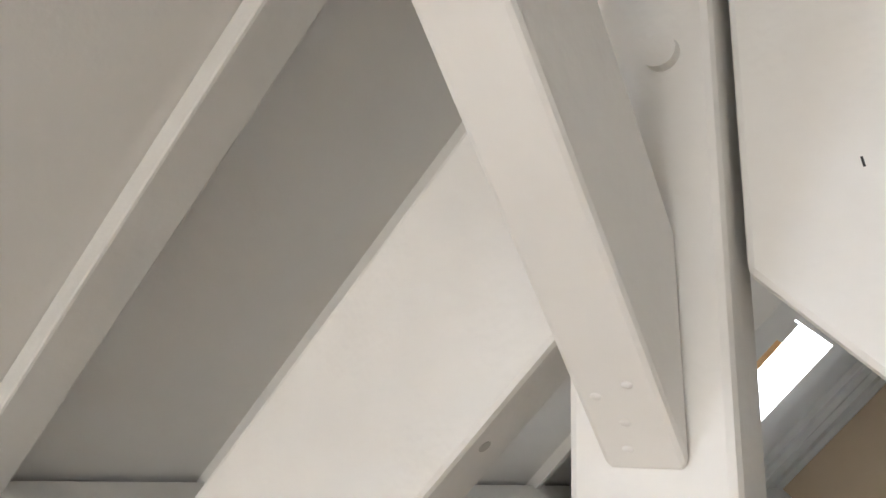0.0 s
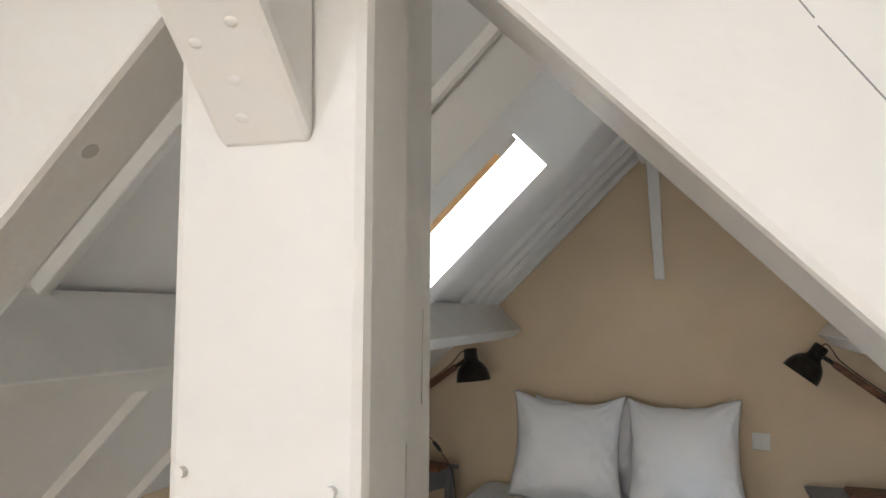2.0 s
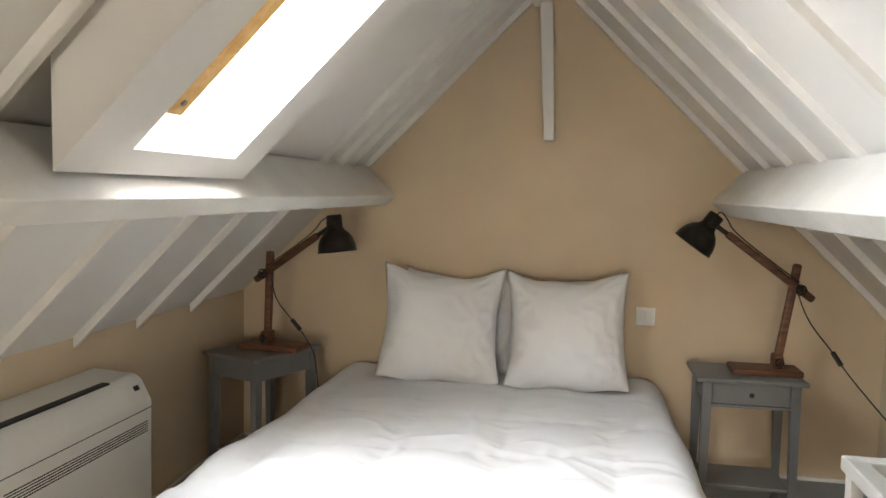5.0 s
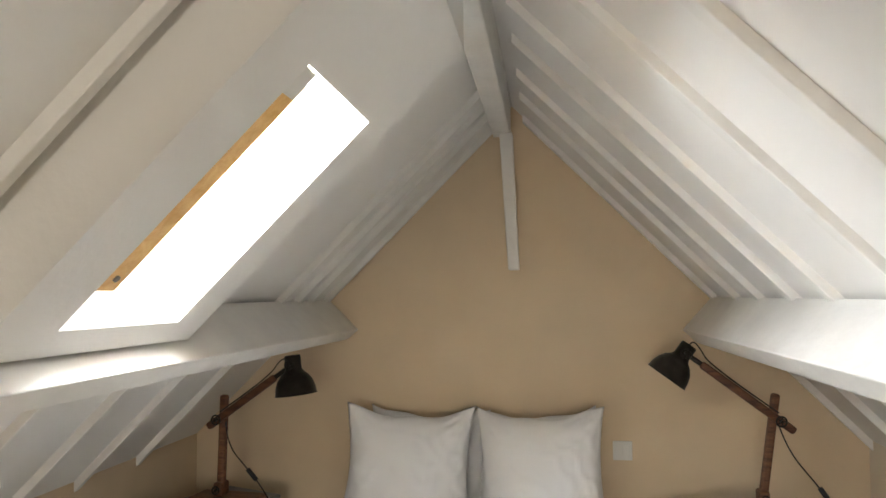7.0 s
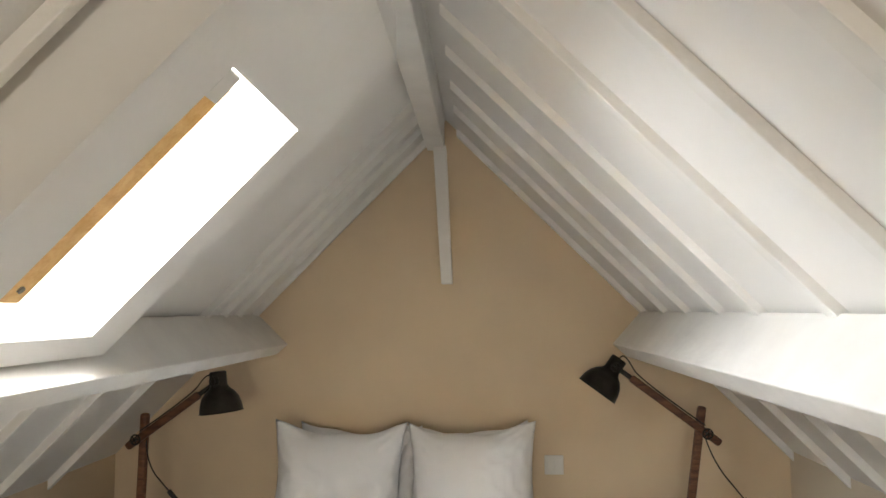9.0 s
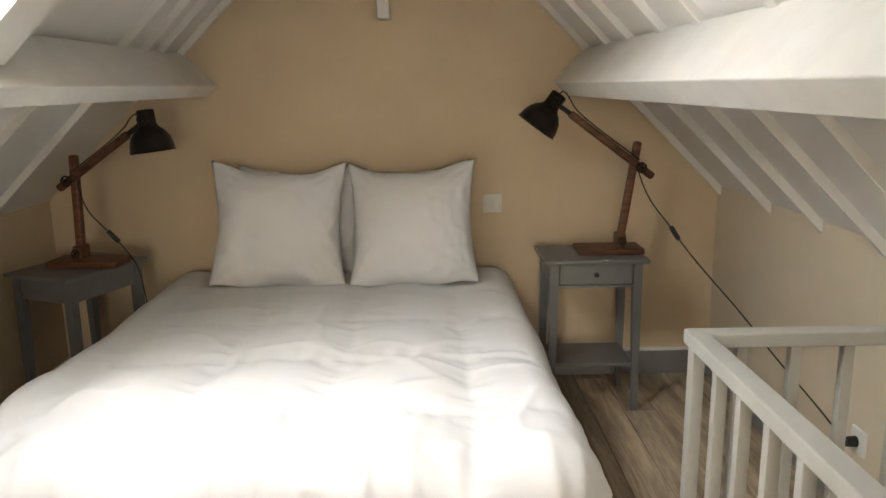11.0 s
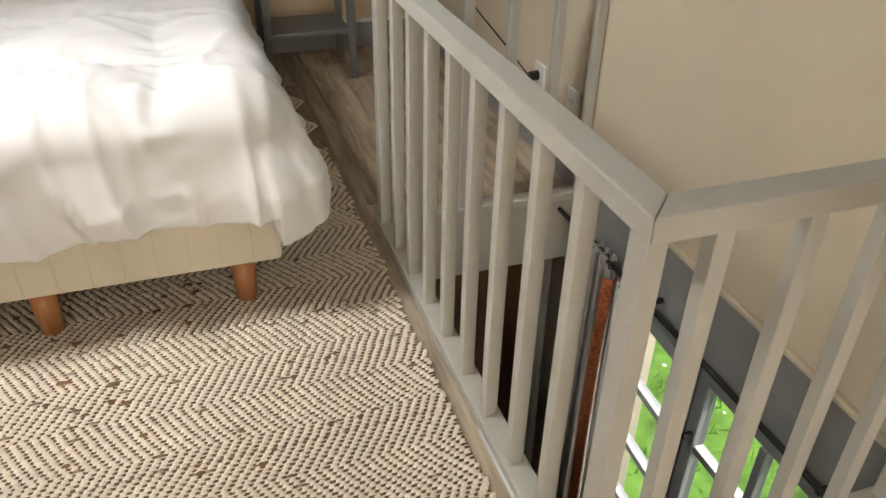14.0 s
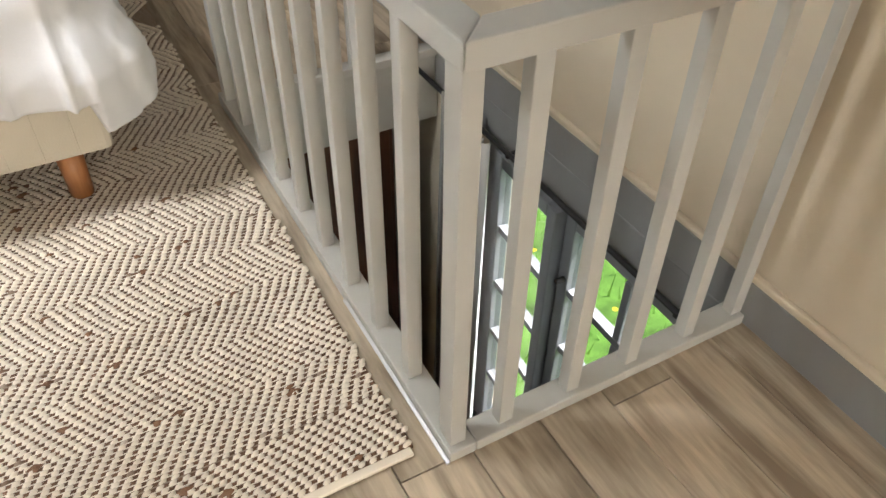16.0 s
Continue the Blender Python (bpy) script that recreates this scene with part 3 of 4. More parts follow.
def duvet_at(u, v):
    drop = 0.37
    s = (DX0 - drop) + u * (DX1 - DX0 + 2 * drop)
    t = (DY0 - drop) + v * (DY1 - DY0 + drop)
    r = 0.13
    ix0, ix1, iy0 = DX0 + r, DX1 - r, DY0 + r
    ex = max(0.0, s - ix1) if s > 0 else min(0.0, s - ix0)
    ey = min(0.0, t - iy0)
    e = math.hypot(ex, ey)
    x, y = min(max(s, ix0), ix1), max(t, iy0)
    top = 0.565 + 0.035 * math.exp(-((t - 2.75) / 0.5) ** 2)
    # soft filling stitched in broad squares, puckered along the stitching
    n1 = noise.noise((s * 2.2, t * 2.2, 0.3))
    wob_s, wob_t = s + 0.022 * noise.noise((t * 5, s * 2, 4.0)), t + 0.022 * noise.noise((s * 5, t * 2, 6.0))
    ps, pt = (wob_s - SEAM_X) / 0.37, (wob_t - SEAM_Y) / 0.42
    ds, dt = abs(ps - round(ps)) * 0.37, abs(pt - round(pt)) * 0.42
    near = math.exp(-((t - 2.65) / 0.75) ** 2)
    puff = (1 - math.exp(-(ds / 0.075) ** 1.4)) * (1 - 0.75 * math.exp(-(dt / 0.07) ** 1.4))
    flat = max(0.0, 1 - e / 0.16)
    top += (0.014 + 0.030 * near) * (puff - 0.8) * flat
    rip_s = noise.noise((t * 22, round(ps) * 7.3, s * 6)) * math.exp(-(ds / 0.05) ** 2)
    rip_t = noise.noise((s * 20, round(pt) * 5.1, t * 6)) * math.exp(-(dt / 0.070) ** 2)
    slack = 1 - abs(noise.noise((s * 4.0 + t * 2.2 + n1, t * 4.5 - s * 1.6, 5.7))) * 3.2
    wr = 0.014 * n1 + (0.001 + 0.017 * near) * (rip_s + rip_t * flat) + (0.002 + 0.009 * near) * max(0, slack) ** 2 * (0.35 + 0.65 * flat)
    edge = math.exp(-((t - DY0 - 0.05) / 0.15) ** 2)
    gather = 1 - abs(noise.noise((s * 8.0 + 0.6 * n1, t * 1.3, 8.8))) * 3.0
    wr += 0.012 * edge * max(0, gather) ** 2
    if e < 1e-6:
        return (x, y, top + wr)
    dx, dy = ex / e, ey / e
    arc = r * math.pi / 2
    side = 0.0
    if e < arc:
        q = e / r
        out, dz = r * math.sin(q), r * (1 - math.cos(q))
    else:
        out, dz = r, r + (e - arc)
        along = s if abs(dy) > abs(dx) else t
        k = min(1, (e - arc) / 0.15)
        side = k * (0.016 * math.sin(along * 17 + 4 * n1) + 0.007 * math.sin(along * 31 + 5 * n1)) + 0.03 * k
        if abs(dx) > 0.3 and abs(dy) > 0.3:
            side = 0.08 * k + 0.25 * (side - 0.03 * k)
            dz = r + (dz - r) * 0.84
        else:
            side += 0.022 * k * max(0, gather) ** 2
    ease = min(1.0, e / 0.14)
    corner = min(1.0, max(0.0, (min(abs(dx), abs(dy)) - 0.15) / 0.3))
    wr *= 1 - 0.6 * corner * ease
    push = out + side + wr * 1.2 * ease
    z = top + wr * (1 - 0.5 * ease) - dz * (0.80 if abs(dx) < 0.3 else 0.86)
    hem = 0.300 + 0.010 * math.sin(s * 13 + 2 * n1) + 0.025 * n1
    if abs(dx) > 0.3:
        hem = 0.24 + 0.04 * n1
    if z < hem:
        under = min(0.05, (hem - z) * 0.5)
        return (x + dx * (push - under), y + dy * (push - under), hem - 0.01 * (hem - z))
    return (x + dx * push, y + dy * push, z)


duvet = thing("duvet", Matrix(), "rumpled white cotton duvet spread over the bed", "duvet")
db = grid(210, 230, duvet_at)
dob = part("cover", db, COTTON, duvet, "", True)
dm = dob.modifiers.new("thickness", "SOLIDIFY")
dm.thickness, dm.offset = 0.02, -1


def pillow(name, m, w, h, thick, seed, label):
    p = thing(name, m, label, "pillow", "pillows against the wall")
    def one(side):
        def fn(u, v):
            a, b = u * 2 - 1, v * 2 - 1
            fl = 0.975
            prof = max(0.0, (1 - (abs(a) / fl) ** 2.2)) ** 0.62 * max(0.0, (1 - (abs(b) / fl) ** 2.2)) ** 0.62 if abs(a) < fl and abs(b) < fl else 0.0
            pinch = 1 - 0.105 * (1 - abs(b) ** 2) * abs(a) ** 3
            pinch_v = 1 - 0.10 * (1 - abs(a) ** 2) * abs(b) ** 3
            n1 = noise.noise((a * 2 + seed, b * 2, seed * 3.1))
            rid = 1 - abs(noise.noise((a * 3.2 + seed + b * 1.5, b * 3.5 - a * 1.2, seed))) * 2
            crease = 0.010 * n1 + 0.016 * max(0, rid) ** 3 * (0.25 + abs(a)) * (0.65 - 0.35 * b)
            for ca, cb in ((-1, -1), (1, -1), (-1, 1), (1, 1)):
                da, dc = a - ca, b - cb
                crease += 0.007 * math.sin(math.atan2(dc, da) * 17 + seed * (2 + ca)) * math.exp(-(math.hypot(da, dc) / 0.55) ** 2)
            crease += 0.012 * max(0, 1 - 3 * abs(noise.noise((a * 6 + seed, b * 2.4 + a, seed + 4)))) ** 2 * max(0, a) * (0.8 - 0.4 * b)
            wav = 0.012 * math.sin(a * 4 + seed) * abs(b) ** 4 + 0.010 * math.sin(b * 5 + seed) * abs(a) ** 4
            y = -side * (thick / 2 * prof * (1 - 0.22 * b) + crease * min(1, prof * 3)) + wav
            return (a * w / 2 * pinch, y + side * -0.001, (b + 1) * h / 2 * pinch_v + h * 0.0375 + 0.006 * math.sin(a * 7 + seed) * abs(b))
        return fn
    bm = grid(44, 44, one(1))
    bm2 = grid(44, 44, one(-1))
    me = bpy.data.meshes.new("tmp")
    bm2.to_mesh(me)
    bm2.free()
    bm.from_mesh(me)
    bpy.data.meshes.remove(me)
    bmesh.ops.remove_doubles(bm, verts=bm.verts, dist=0.0025)
    part("case", bm, COTTON, p, "", True)
    return p


PZ = 0.555
pillow("pillow", pose(-0.455, 4.26, PZ - 0.02, -10, 2, 2), 0.55, 0.50, 0.15, 4.4, "white square pillow leaning behind another pillow")
pillow("pillow", pose(0.045, 4.26, PZ - 0.02, -10, -2, -2), 0.55, 0.50, 0.15, 6.1, "white square pillow leaning behind another pillow")
pillow("pillow", pose(-0.512, 4.05, PZ - 0.015, -16, 2, 4), 0.57, 0.53, 0.25, 1.3, "plump white square pillow leaning at the head of the bed")
pillow("pillow", pose(0.066, 4.05, PZ - 0.015, -16, -2, -3), 0.55, 0.53, 0.25, 2.7, "plump white square pillow leaning at the head of the bed")


# ---- bedside tables ----
def nightstand(m, label):
    """Origin on the floor below the middle of the top; the drawer faces -y."""
    s = thing("nightstand", m, label, "nightstand", "nightstands beside the bed")
    part("top", box((-0.23, -0.175, 0.682), (0.23, 0.175, 0.70), 0.005), STAND, s)
    for sx in (-1, 1):
        for sy in (-1, 1):
            x, y = sx * 0.182, sy * 0.142
            lg = bmesh.new()
            a, b = 0.019, 0.0125
            lo = [lg.verts.new((x + sx * (0.019 - b) + i * b, y + sy * (0.019 - b) + j * b, 0.0)) for i, j in ((-1, -1), (1, -1), (1, 1), (-1, 1))]
            mi = [lg.verts.new((x + i * a, y + j * a, 0.5)) for i, j in ((-1, -1), (1, -1), (1, 1), (-1, 1))]
            hi = [lg.verts.new((x + i * a, y + j * a, 0.682)) for i, j in ((-1, -1), (1, -1), (1, 1), (-1, 1))]
            lg.faces.new(lo)
            lg.faces.new(hi)
            for p, q in ((lo, mi), (mi, hi)):
                for k in range(4):
                    lg.faces.new((p[k], p[(k + 1) % 4], q[(k + 1) % 4], q[k]))
            part("leg", lg, STAND, s)
        part("side_apron", box((sx * 0.182 - 0.009, -0.123, 0.585), (sx * 0.182 + 0.009, 0.123, 0.682), 0.002), STAND, s)
    part("back_apron", box((-0.163, 0.134, 0.585), (0.163, 0.15, 0.682), 0.002), STAND, s)
    part("drawer_rail", box((-0.163, -0.155, 0.573), (0.163, -0.13, 0.586), 0.002), STAND, s)
    dr = part("drawer", box((-0.160, -0.153, 0.589), (0.160, -0.135, 0.679), 0.002), STAND, s)
    part("knob", lathe([(0.0, 0.022), (0.008, 0.022), (0.011, 0.016), (0.009, 0.010), (0.005, 0.006), (0.006, 0.0)], Matrix.Translation((0, -0.153, 0.634)) @ Matrix.Rotation(radians(90), 4, "X"), 16), IRON, dr, "dark metal knob", True)
    part("shelf", box((-0.18, -0.14, 0.205), (0.18, 0.14, 0.223), 0.003), STAND, s)
    return s


nightstand(pose(0.82, 4.132, 0.0) @ Matrix.Diagonal((0.957, 0.93, 0.957, 1)), "grey painted nightstand with a drawer and lower shelf")
nightstand(pose(-1.335, 4.05, 0.0, 0, 0, 247) @ Matrix.Diagonal((0.957, 0.957, 0.957, 1)), "grey painted nightstand turned in the dark corner")


# ---- swing-arm lamps ----
def arm_beam(p, q, w, depth):
    p, q = Vector(p), Vector(q)
    m = Matrix.Translation(p) @ (q - p).to_track_quat("X", "Z").to_matrix().to_4x4()
    return box((0, -depth / 2, -w / 2), ((q - p).length, depth / 2, w / 2), 0.010, m)


def wheel_knob(c, r):
    m = Matrix.Translation(c) @ Matrix.Rotation(radians(90), 4, "X")
    bm = lathe([(r * (1 + 0.16 * math.cos(a)) - r * 0.1, r * 0.2 * math.sin(a)) for a in [i * math.pi / 4 for i in range(9)]], m, 20)
    for k in range(5):
        a = k * 2 * math.pi / 5
        add_rod(bm, c, m @ Vector((r * 0.9 * math.cos(a), r * 0.9 * math.sin(a), 0)), r * 0.12, None, 8)
    add_rod(bm, m @ Vector((0, 0, -0.012)), m @ Vector((0, 0, 0.008)), r * 0.3, None, 12)
    return bm


def desk_lamp(m, foot, top, tail, tip, head, aim, label, base):
    """Drawn in its own x-z plane: the post from foot to top, the arm from tail to tip, the shade at head facing aim."""
    s = thing("desk_lamp", m, label, "lamp", "lamps beside the bed")
    p3 = lambda q, y=0.0: Vector((q[0], y, q[1]))
    part("base", box((base[0], -0.075, 0.0), (base[1], 0.075, 0.026), 0.006), LAMPWOOD, s, "brown wooden base block")
    part("foot_block", box((foot[0] - 0.021, -0.036, 0.024), (foot[0] + 0.021, 0.036, 0.085), 0.010), LAMPWOOD, s)
    part("post", arm_beam(p3(foot), p3(top), 0.034, 0.034), LAMPWOOD, s)
    arm = part("arm", arm_beam(p3(tail, -0.036), p3(tip, -0.036), 0.032, 0.030), LAMPWOOD, s)
    f = ((Vector(tail) + (Vector(tip) - Vector(tail)) * 0.16))
    part("wheel_knob", wheel_knob(Vector((f.x, -0.062, f.y)), 0.022), IRON, arm, "dark metal wheel knob")
    part("wheel_knob", wheel_knob(Vector((foot[0], -0.048, 0.055)), 0.018), IRON, s, "dark metal wheel knob")
    part("neck", rod(p3(tip, -0.036), p3(head, -0.036), 0.010), IRON, s, "dark metal neck")
    ax = Vector((aim[0], 0, aim[1])).normalized()
    mm = Matrix.Translation(p3(head, -0.036)) @ ax.to_track_quat("Z", "Y").to_matrix().to_4x4()
    prof = [(0.0, -0.038), (0.030, -0.038), (0.034, -0.033), (0.034, 0.018), (0.040, 0.030), (0.058, 0.045), (0.074, 0.068), (0.083, 0.095), (0.087, 0.125), (0.090, 0.127), (0.085, 0.126), (0.080, 0.095), (0.070, 0.070), (0.052, 0.049), (0.03, 0.038), (0.0, 0.036)]
    sh = part("shade", lathe(prof, mm, 40), IRON, s, "dark aged metal bell shade", True)
    part("wheel_knob", wheel_knob(p3(head, -0.036) + Vector((0, -0.040, 0)), 0.021), IRON, sh, "pale metal wheel knob")
    part("bulb", lathe([(0.0, 0.095), (0.018, 0.088), (0.028, 0.07), (0.022, 0.05), (0.014, 0.036)], mm, 20), PLASTIC, sh, "unlit white bulb", True)
    back = p3(head, -0.036) - ax * 0.036
    mid_a = p3((Vector(tail) + (Vector(tip) - Vector(tail)) * 0.9), -0.03)
    cd = cable("cord", [s.matrix_world @ q for q in (back, back + Vector((0.012, 0, 0.02)) * (1 if tip[0] > head[0] else -1), (back + mid_a) / 2 + Vector((0, 0, 0.045)), mid_a + Vector((0, 0, 0.020)), p3(f, -0.03) + Vector((0, 0, 0.03)))], 0.0028, BLACK, s)
    return s, s.matrix_world @ p3(f, -0.03)


right_lamp, r0 = desk_lamp(pose(0.95, 4.14, 0.67), (0.0, 0.05), (0.062, 0.472), (0.122, 0.325), (-0.235, 0.593), (-0.30, 0.640), (-0.60, -0.82), "brown wooden swing-arm lamp with dark metal shade on the nightstand", (-0.19, 0.092))
left_lamp, l0 = desk_lamp(pose(-1.315, 4.05, 0.67, 0, 0, -6), (0.0, 0.05), (0.012, 0.455), (-0.045, 0.32), (0.270, 0.54), (0.350, 0.595), (0.12, -1.0), "brown wooden swing-arm lamp with a dark metal shade in the corner", (-0.12, 0.18))


def mains_cord(lamp, pts, at):
    cable("cord", pts, 0.0028, BLACK, lamp)
    a, b = Vector(pts[at]), Vector(pts[at + 1])
    dirn = (b - a).normalized()
    bm = rod(a, a + dirn * 0.062, 0.010, None, 12)
    ob = link_mesh("cord_switch", bm, BLACK, lamp, "black inline switch")
    ob.matrix_parent_inverse = lamp.matrix_world.inverted()


mains_cord(right_lamp, [r0 + Vector((0, 0.02, -0.01)), (1.03, 4.08, 0.93), (1.125, 4.00, 0.80), (1.155, 3.96, 0.745), (1.22, 3.84, 0.645), (1.30, 3.66, 0.53), (1.35, 3.45, 0.42), (1.40, 3.25, 0.335), (EAST - 0.045, 3.12, 0.275)], 2)
mains_cord(left_lamp, [l0 + Vector((0.02, 0.02, -0.01)), (-1.28, 4.02, 0.92), (-1.185, 4.02, 0.815), (-1.14, 4.02, 0.765), (-1.10, 4.03, 0.70), (-1.085, 4.06, 0.64), (-1.075, 4.10, 0.4), (-1.06, 4.2, 0.05)], 2)

# ---- wall switch and sockets ----
sw = thing("light_switch", Matrix(), "white double light switch with a chrome edge on the gable wall", "switch")
part("plate", box((0.380, GABLE - 0.010, 0.803), (0.466, GABLE, 0.889), 0.004), PLASTIC, sw)
for x in (0.391, 0.424):
    part("rocker", box((x, GABLE - 0.014, 0.815), (x + 0.031, GABLE - 0.009, 0.877), 0.002), PLASTIC, sw)
for y in (3.11, 2.86):
    so = thing("wall_socket", Matrix(), "white square wall socket on the cream knee wall", "socket", "sockets on the knee wall")
    part("plate", box((EAST - 0.010, y - 0.041, 0.235), (EAST, y + 0.041, 0.318), 0.004), PLASTIC, so)
    part("well", rod((EAST - 0.0115, y, 0.277), (EAST - 0.008, y, 0.277), 0.020, None, 20), PLASTIC, so)
    for dy in (-0.009, 0.009):
        part("hole", rod((EAST - 0.0125, y + dy, 0.277), (EAST - 0.010, y + dy, 0.277), 0.003, None, 8), SLOT, so)
plug = thing("plug", Matrix(), "black mains plug in the wall socket", "plug")
part("body", rod((EAST - 0.045, 3.115, 0.275), (EAST - 0.012, 3.115, 0.275), 0.015, 0.018, 14), BLACK, plug)

# ---- floor-standing air conditioner by the western knee wall ----
ac = thing("air_conditioner", Matrix(), "white floor console air conditioner against the knee wall", "air conditioner")
ax0, ax1, ay0, ay1 = WEST + 0.004, -1.375, 2.42, 3.165
part("casing", prism([(ax0, 0.14), (ax1, 0.14), (ax1 + 0.004, 0.66), (ax1 - 0.035, 0.735), (ax1 - 0.06, 0.752), (ax0, 0.762)], ay0, ay1, bevel=0.010), PLASTIC, ac)
part("outlet", box((ax1 - 0.085, ay0 + 0.04, 0.748), (ax1 - 0.055, ay1 - 0.16, 0.7545), 0.001), SLOT, ac, "dark air outlet slot")
dp = Matrix.Translation((ax1 - 0.017, 0, 0.699)) @ Matrix.Rotation(radians(-27), 4, "Y")
ctl = part("control_panel", box((-0.003, ay1 - 0.105, -0.033), (0.003, ay1 - 0.025, 0.033), 0.002, dp), PLASTIC, ac, "pale control panel")
part("display", box((0.002, ay1 - 0.075, 0.006), (0.0045, ay1 - 0.045, 0.024), 0.001, dp), SLOT, ctl, "small dark display")
part("seam", box((ax1 - 0.001, ay0 + 0.005, 0.635), (ax1 + 0.0045, ay1 - 0.005, 0.638)), SLOT, ac, "dark panel seam")
for k in range(7):
    z = 0.555 + k * 0.0085
    part("grille_slot", box((ax1 - 0.001, ay0 + 0.03, z), (ax1 + 0.0035, ay1 - 0.03, z + 0.0042)), SLOT, ac)
part("seam", box((ax1 - 0.001, ay0 + 0.005, 0.21), (ax1 + 0.0025, ay1 - 0.005, 0.213)), SLOT, ac)
for y in (ay0 + 0.06, ay1 - 0.10):
    part("foot", box((ax0 + 0.02, y, 0.0), (ax1 - 0.03, y + 0.04, 0.141)), PLASTIC, ac)

# ---- rug: woven yarn over a jute backing ----
RX0, RX1, RY0, RY1 = -1.25, 0.735, 1.462, 3.95
rug = thing("rug", Matrix(), "cream and brown herringbone woven rug under the bed", "rug")
part("backing", box((RX0, RY0 + 0.012, 0.001), (RX1 - 0.004, RY1, 0.0072), 0.002), BACKING, rug, "brown jute backing")
part("hem", box((RX0, RY0 - 0.004, 0.001), (RX1 - 0.01, RY0 + 0.014, 0.0085), 0.003), YARN, rug, "plain cream hem")
PITCH, LONG = 0.0098, 0.0215
rng = np.random.default_rng(4)
rows_n = int((RY1 - RY0 - 0.02) / PITCH)
vs, fs = [], []
shift = 0.0
for j in range(rows_n):
    y = RY0 + 0.02 + j * PITCH
    shift += LONG * 0.28 * (1 if (j // 13) % 2 else -1)
    wav = 0.004 * math.sin(j * 0.31) + 0.003 * math.sin(j * 0.13)
    cnt = int((RX1 - RX0) / LONG)
    if y > 3.3:
        start = int((0.35 - RX0) / LONG)
    else:
        start = 0
    for i in range(start, cnt + 1):
        x = RX0 + ((i * LONG + shift) % (RX1 - RX0 - 0.004))
        if y > 3.3 and x < 0.3:
            continue
        x += wav * (x - RX0) / 2 + rng.normal(0, 0.0009)
        yy = y + rng.normal(0, 0.0006) + 0.002 * math.sin(x * 9 + j * 0.02)
        ln = LONG * (0.385 + 0.05 * rng.random())
        wd = PITCH * (0.56 + 0.06 * rng.random())
        h = 0.0128 + 0.0018 * rng.random()
        sk = 0.0022
        k = len(vs)
        vs += [(x - ln, yy - sk, 0.0055), (x - ln * 0.5, yy - wd - sk * 0.5, 0.006), (x + ln * 0.5, yy - wd + sk * 0.5, 0.006), (x + ln, yy + sk, 0.0055), (x + ln * 0.5, yy + wd + sk * 0.5, 0.006), (x - ln * 0.5, yy + wd - sk * 0.5, 0.006), (x - ln * 0.45, yy - sk * 0.45, h), (x + ln * 0.45, yy + sk * 0.45, h)]
        fs += [(k, k + 1, k + 6), (k + 1, k + 2, k + 7, k + 6), (k + 2, k + 3, k + 7), (k + 3, k + 4, k + 7), (k + 4, k + 5, k + 6, k + 7), (k + 5, k, k + 6)]
for j in range(rows_n):
    y = RY0 + 0.02 + (j + 0.5) * PITCH
    x_from = 0.3 if y > 3.3 else RX0
    k, n = len(vs), 44
    for i in range(n + 1):
        x = x_from + (RX1 - 0.006 - x_from) * i / n
        yy = y + 0.002 * math.sin(x * 9 + j * 0.02)
        vs += [(x, yy - 0.0013, 0.0085), (x, yy + 0.0013, 0.0085)]
    fs += [(k + 2 * i, k + 2 * i + 2, k + 2 * i + 3, k + 2 * i + 1) for i in range(n)]
me = bpy.data.meshes.new("yarn")
me.from_pydata(vs, [], fs)
me.materials.append(YARN)
me.polygons.foreach_set("use_smooth", [True] * len(me.polygons))
yo = new("yarn", me)
yo.parent = rug
tagged(yo, "cream yarn stitches in a herringbone weave", "", kind="stuff")

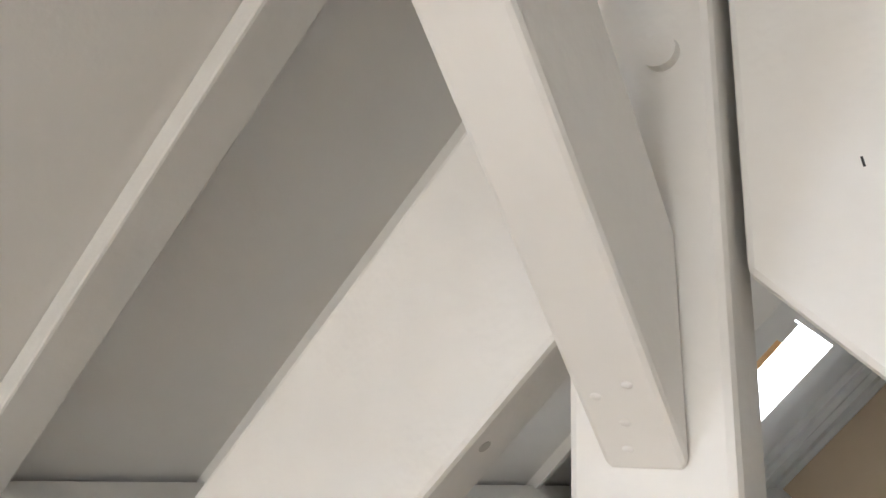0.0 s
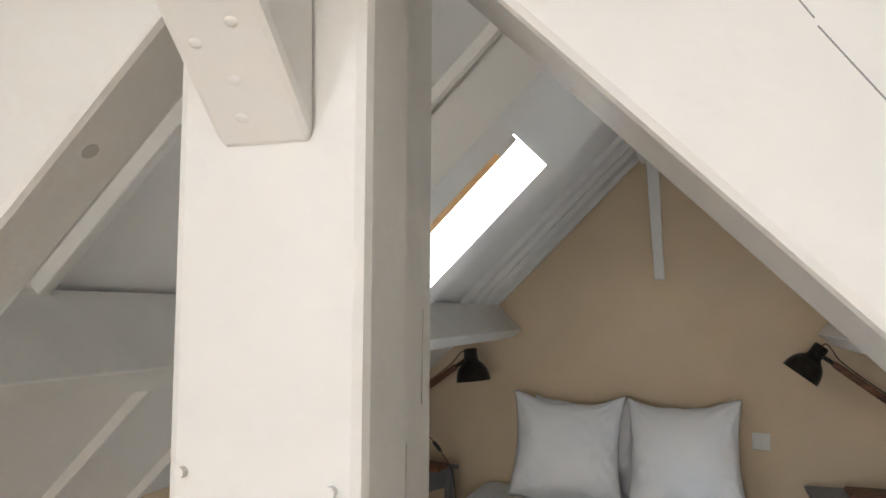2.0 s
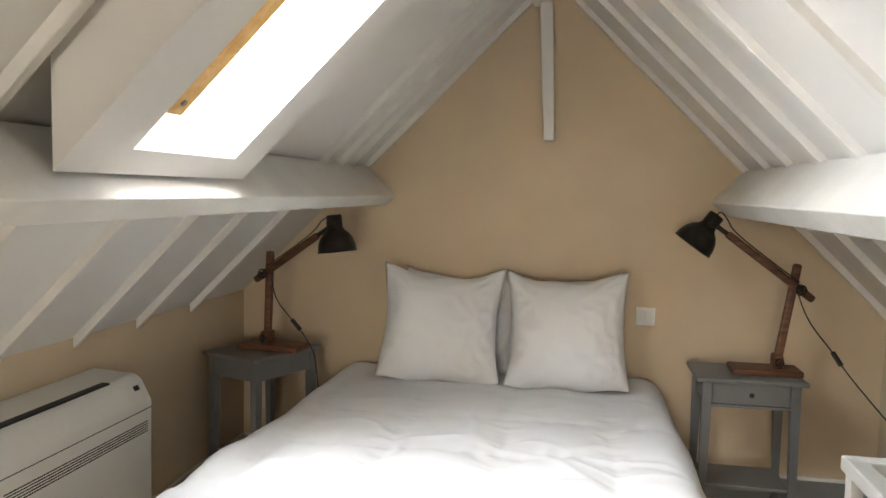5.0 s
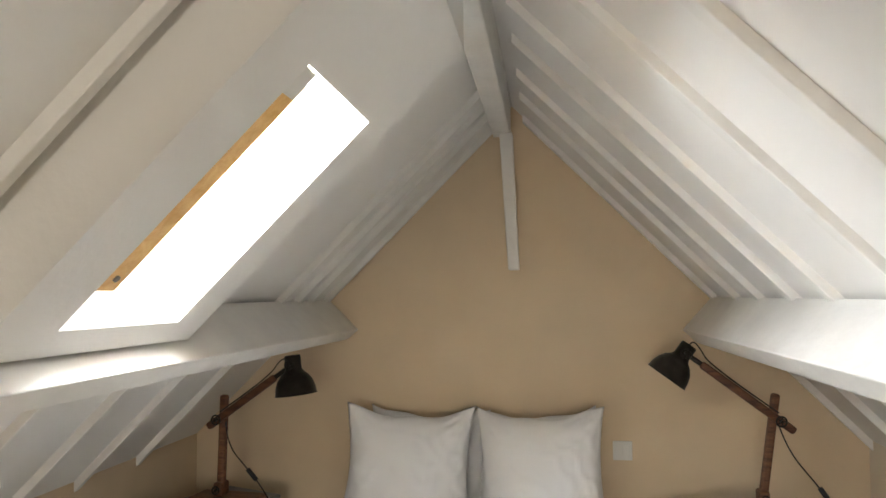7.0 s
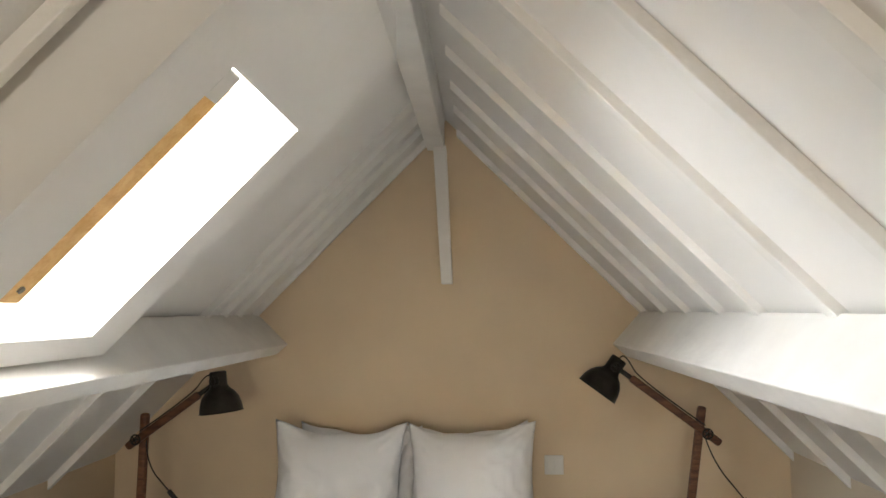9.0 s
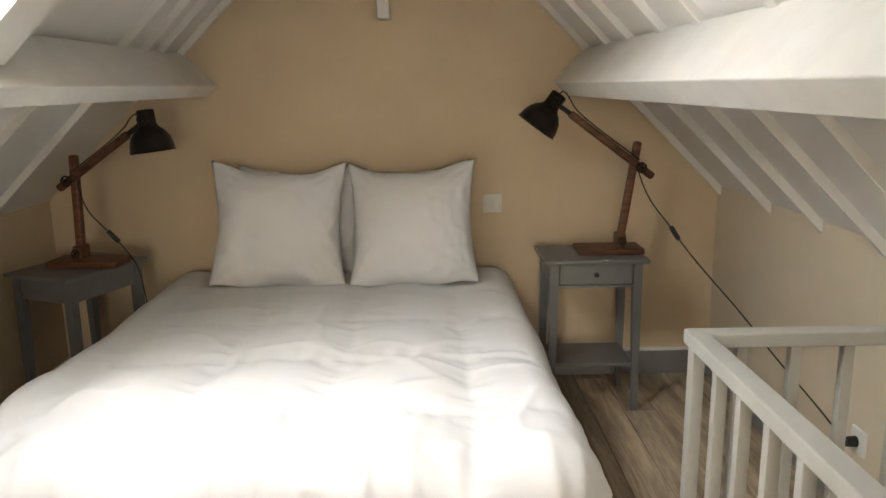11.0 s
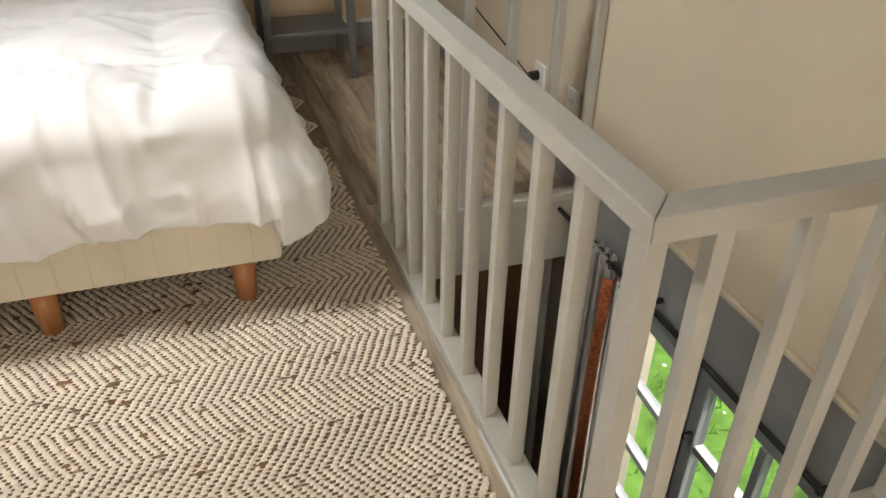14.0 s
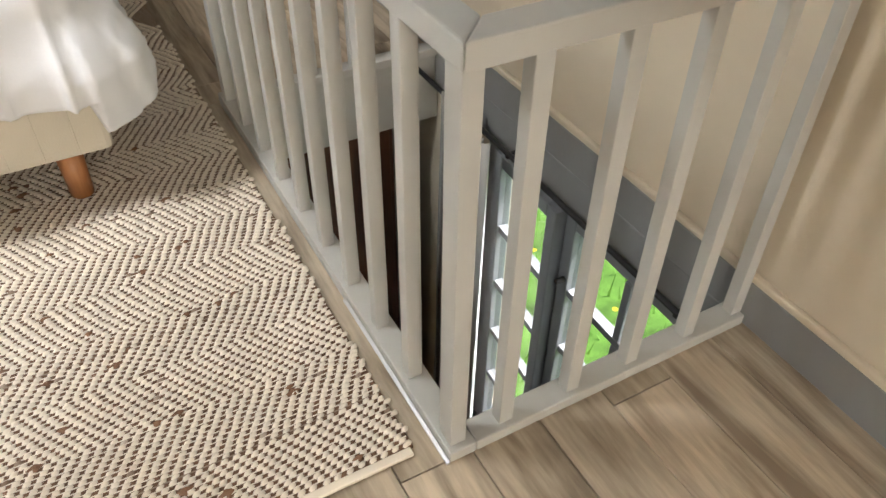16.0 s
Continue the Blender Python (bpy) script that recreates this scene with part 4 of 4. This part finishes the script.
vs, fs = [], []
for k in range(110):
    x, y = RX0 + 0.3 + (RX1 - RX0 - 0.34) * rng.random(), RY0 + 0.03 + 1.3 * rng.random()
    r, q = 0.005 + 0.005 * rng.random(), len(vs)
    vs += [(x - 1.7 * r, y, 0.010), (x, y - r, 0.010), (x + 1.7 * r, y + 0.3 * r, 0.010), (x, y + r, 0.010), (x - 0.5 * r, y, 0.017), (x + 0.6 * r, y + 0.1 * r, 0.0165)]
    fs += [(q, q + 1, q + 4), (q + 1, q + 5, q + 4), (q + 1, q + 2, q + 5), (q + 2, q + 3, q + 5), (q + 3, q + 4, q + 5), (q + 3, q, q + 4)]
me = bpy.data.meshes.new("slub")
me.from_pydata(vs, [], fs)
me.materials.append(SLUB)
me.polygons.foreach_set("use_smooth", [True] * len(me.polygons))
so = new("slub", me)
so.parent = rug
tagged(so, "scattered brown slubs in the weave", "", kind="stuff")

# ---- floor planks ----
floor_ob = bpy.data.objects["floor"]
PW, PL = 0.138, 1.86
cache = {}
rng = random.Random(11)


def plank(x0, x1, y0, y1):
    w, ln = round(x1 - x0 - 0.0016, 3), round(y1 - y0 - 0.0016, 3)
    if w < 0.01 or ln < 0.02:
        return
    if (w, ln) not in cache:
        b = box((-w / 2, -ln / 2, -0.013), (w / 2, ln / 2, 0.0))
        top = [e for e in b.edges if all(v.co.z > -0.001 for v in e.verts)]
        bmesh.ops.bevel(b, geom=top, offset=0.0012, segments=1, affect="EDGES")
        mm = bpy.data.meshes.new("plank")
        b.to_mesh(mm)
        b.free()
        mm.materials.append(FLOORWOOD)
        cache[(w, ln)] = mm
    o = new("plank", cache[(w, ln)])
    o.location = ((x0 + x1) / 2, (y0 + y1) / 2, rng.uniform(-0.0004, 0.0002))
    o.parent = floor_ob


x = 0.957 - PW * 19
col = 0
while x < EAST:
    a, b = max(x, WEST), min(x + PW, EAST)
    y = BACK - (0.37 * (col % 4)) % PL
    while y < GABLE and b > a:
        y0, y1 = max(y, BACK), min(y + PL, GABLE)
        if b <= HX0 - 0.018:
            plank(a, b, y0, y1)
        else:
            for c0, c1 in ((BACK, HY0 - 0.019), (HY1 + 0.019, GABLE)):
                if min(y1, c1) > max(y0, c0):
                    plank(a, b, max(y0, c0), min(y1, c1))
            if a < HX0 - 0.019 and min(y1, HY1 + 0.019) > max(y0, HY0 - 0.019):
                plank(a, HX0 - 0.019, max(y0, HY0 - 0.019), min(y1, HY1 + 0.019))
        y += PL
    x += PW
    col += 1
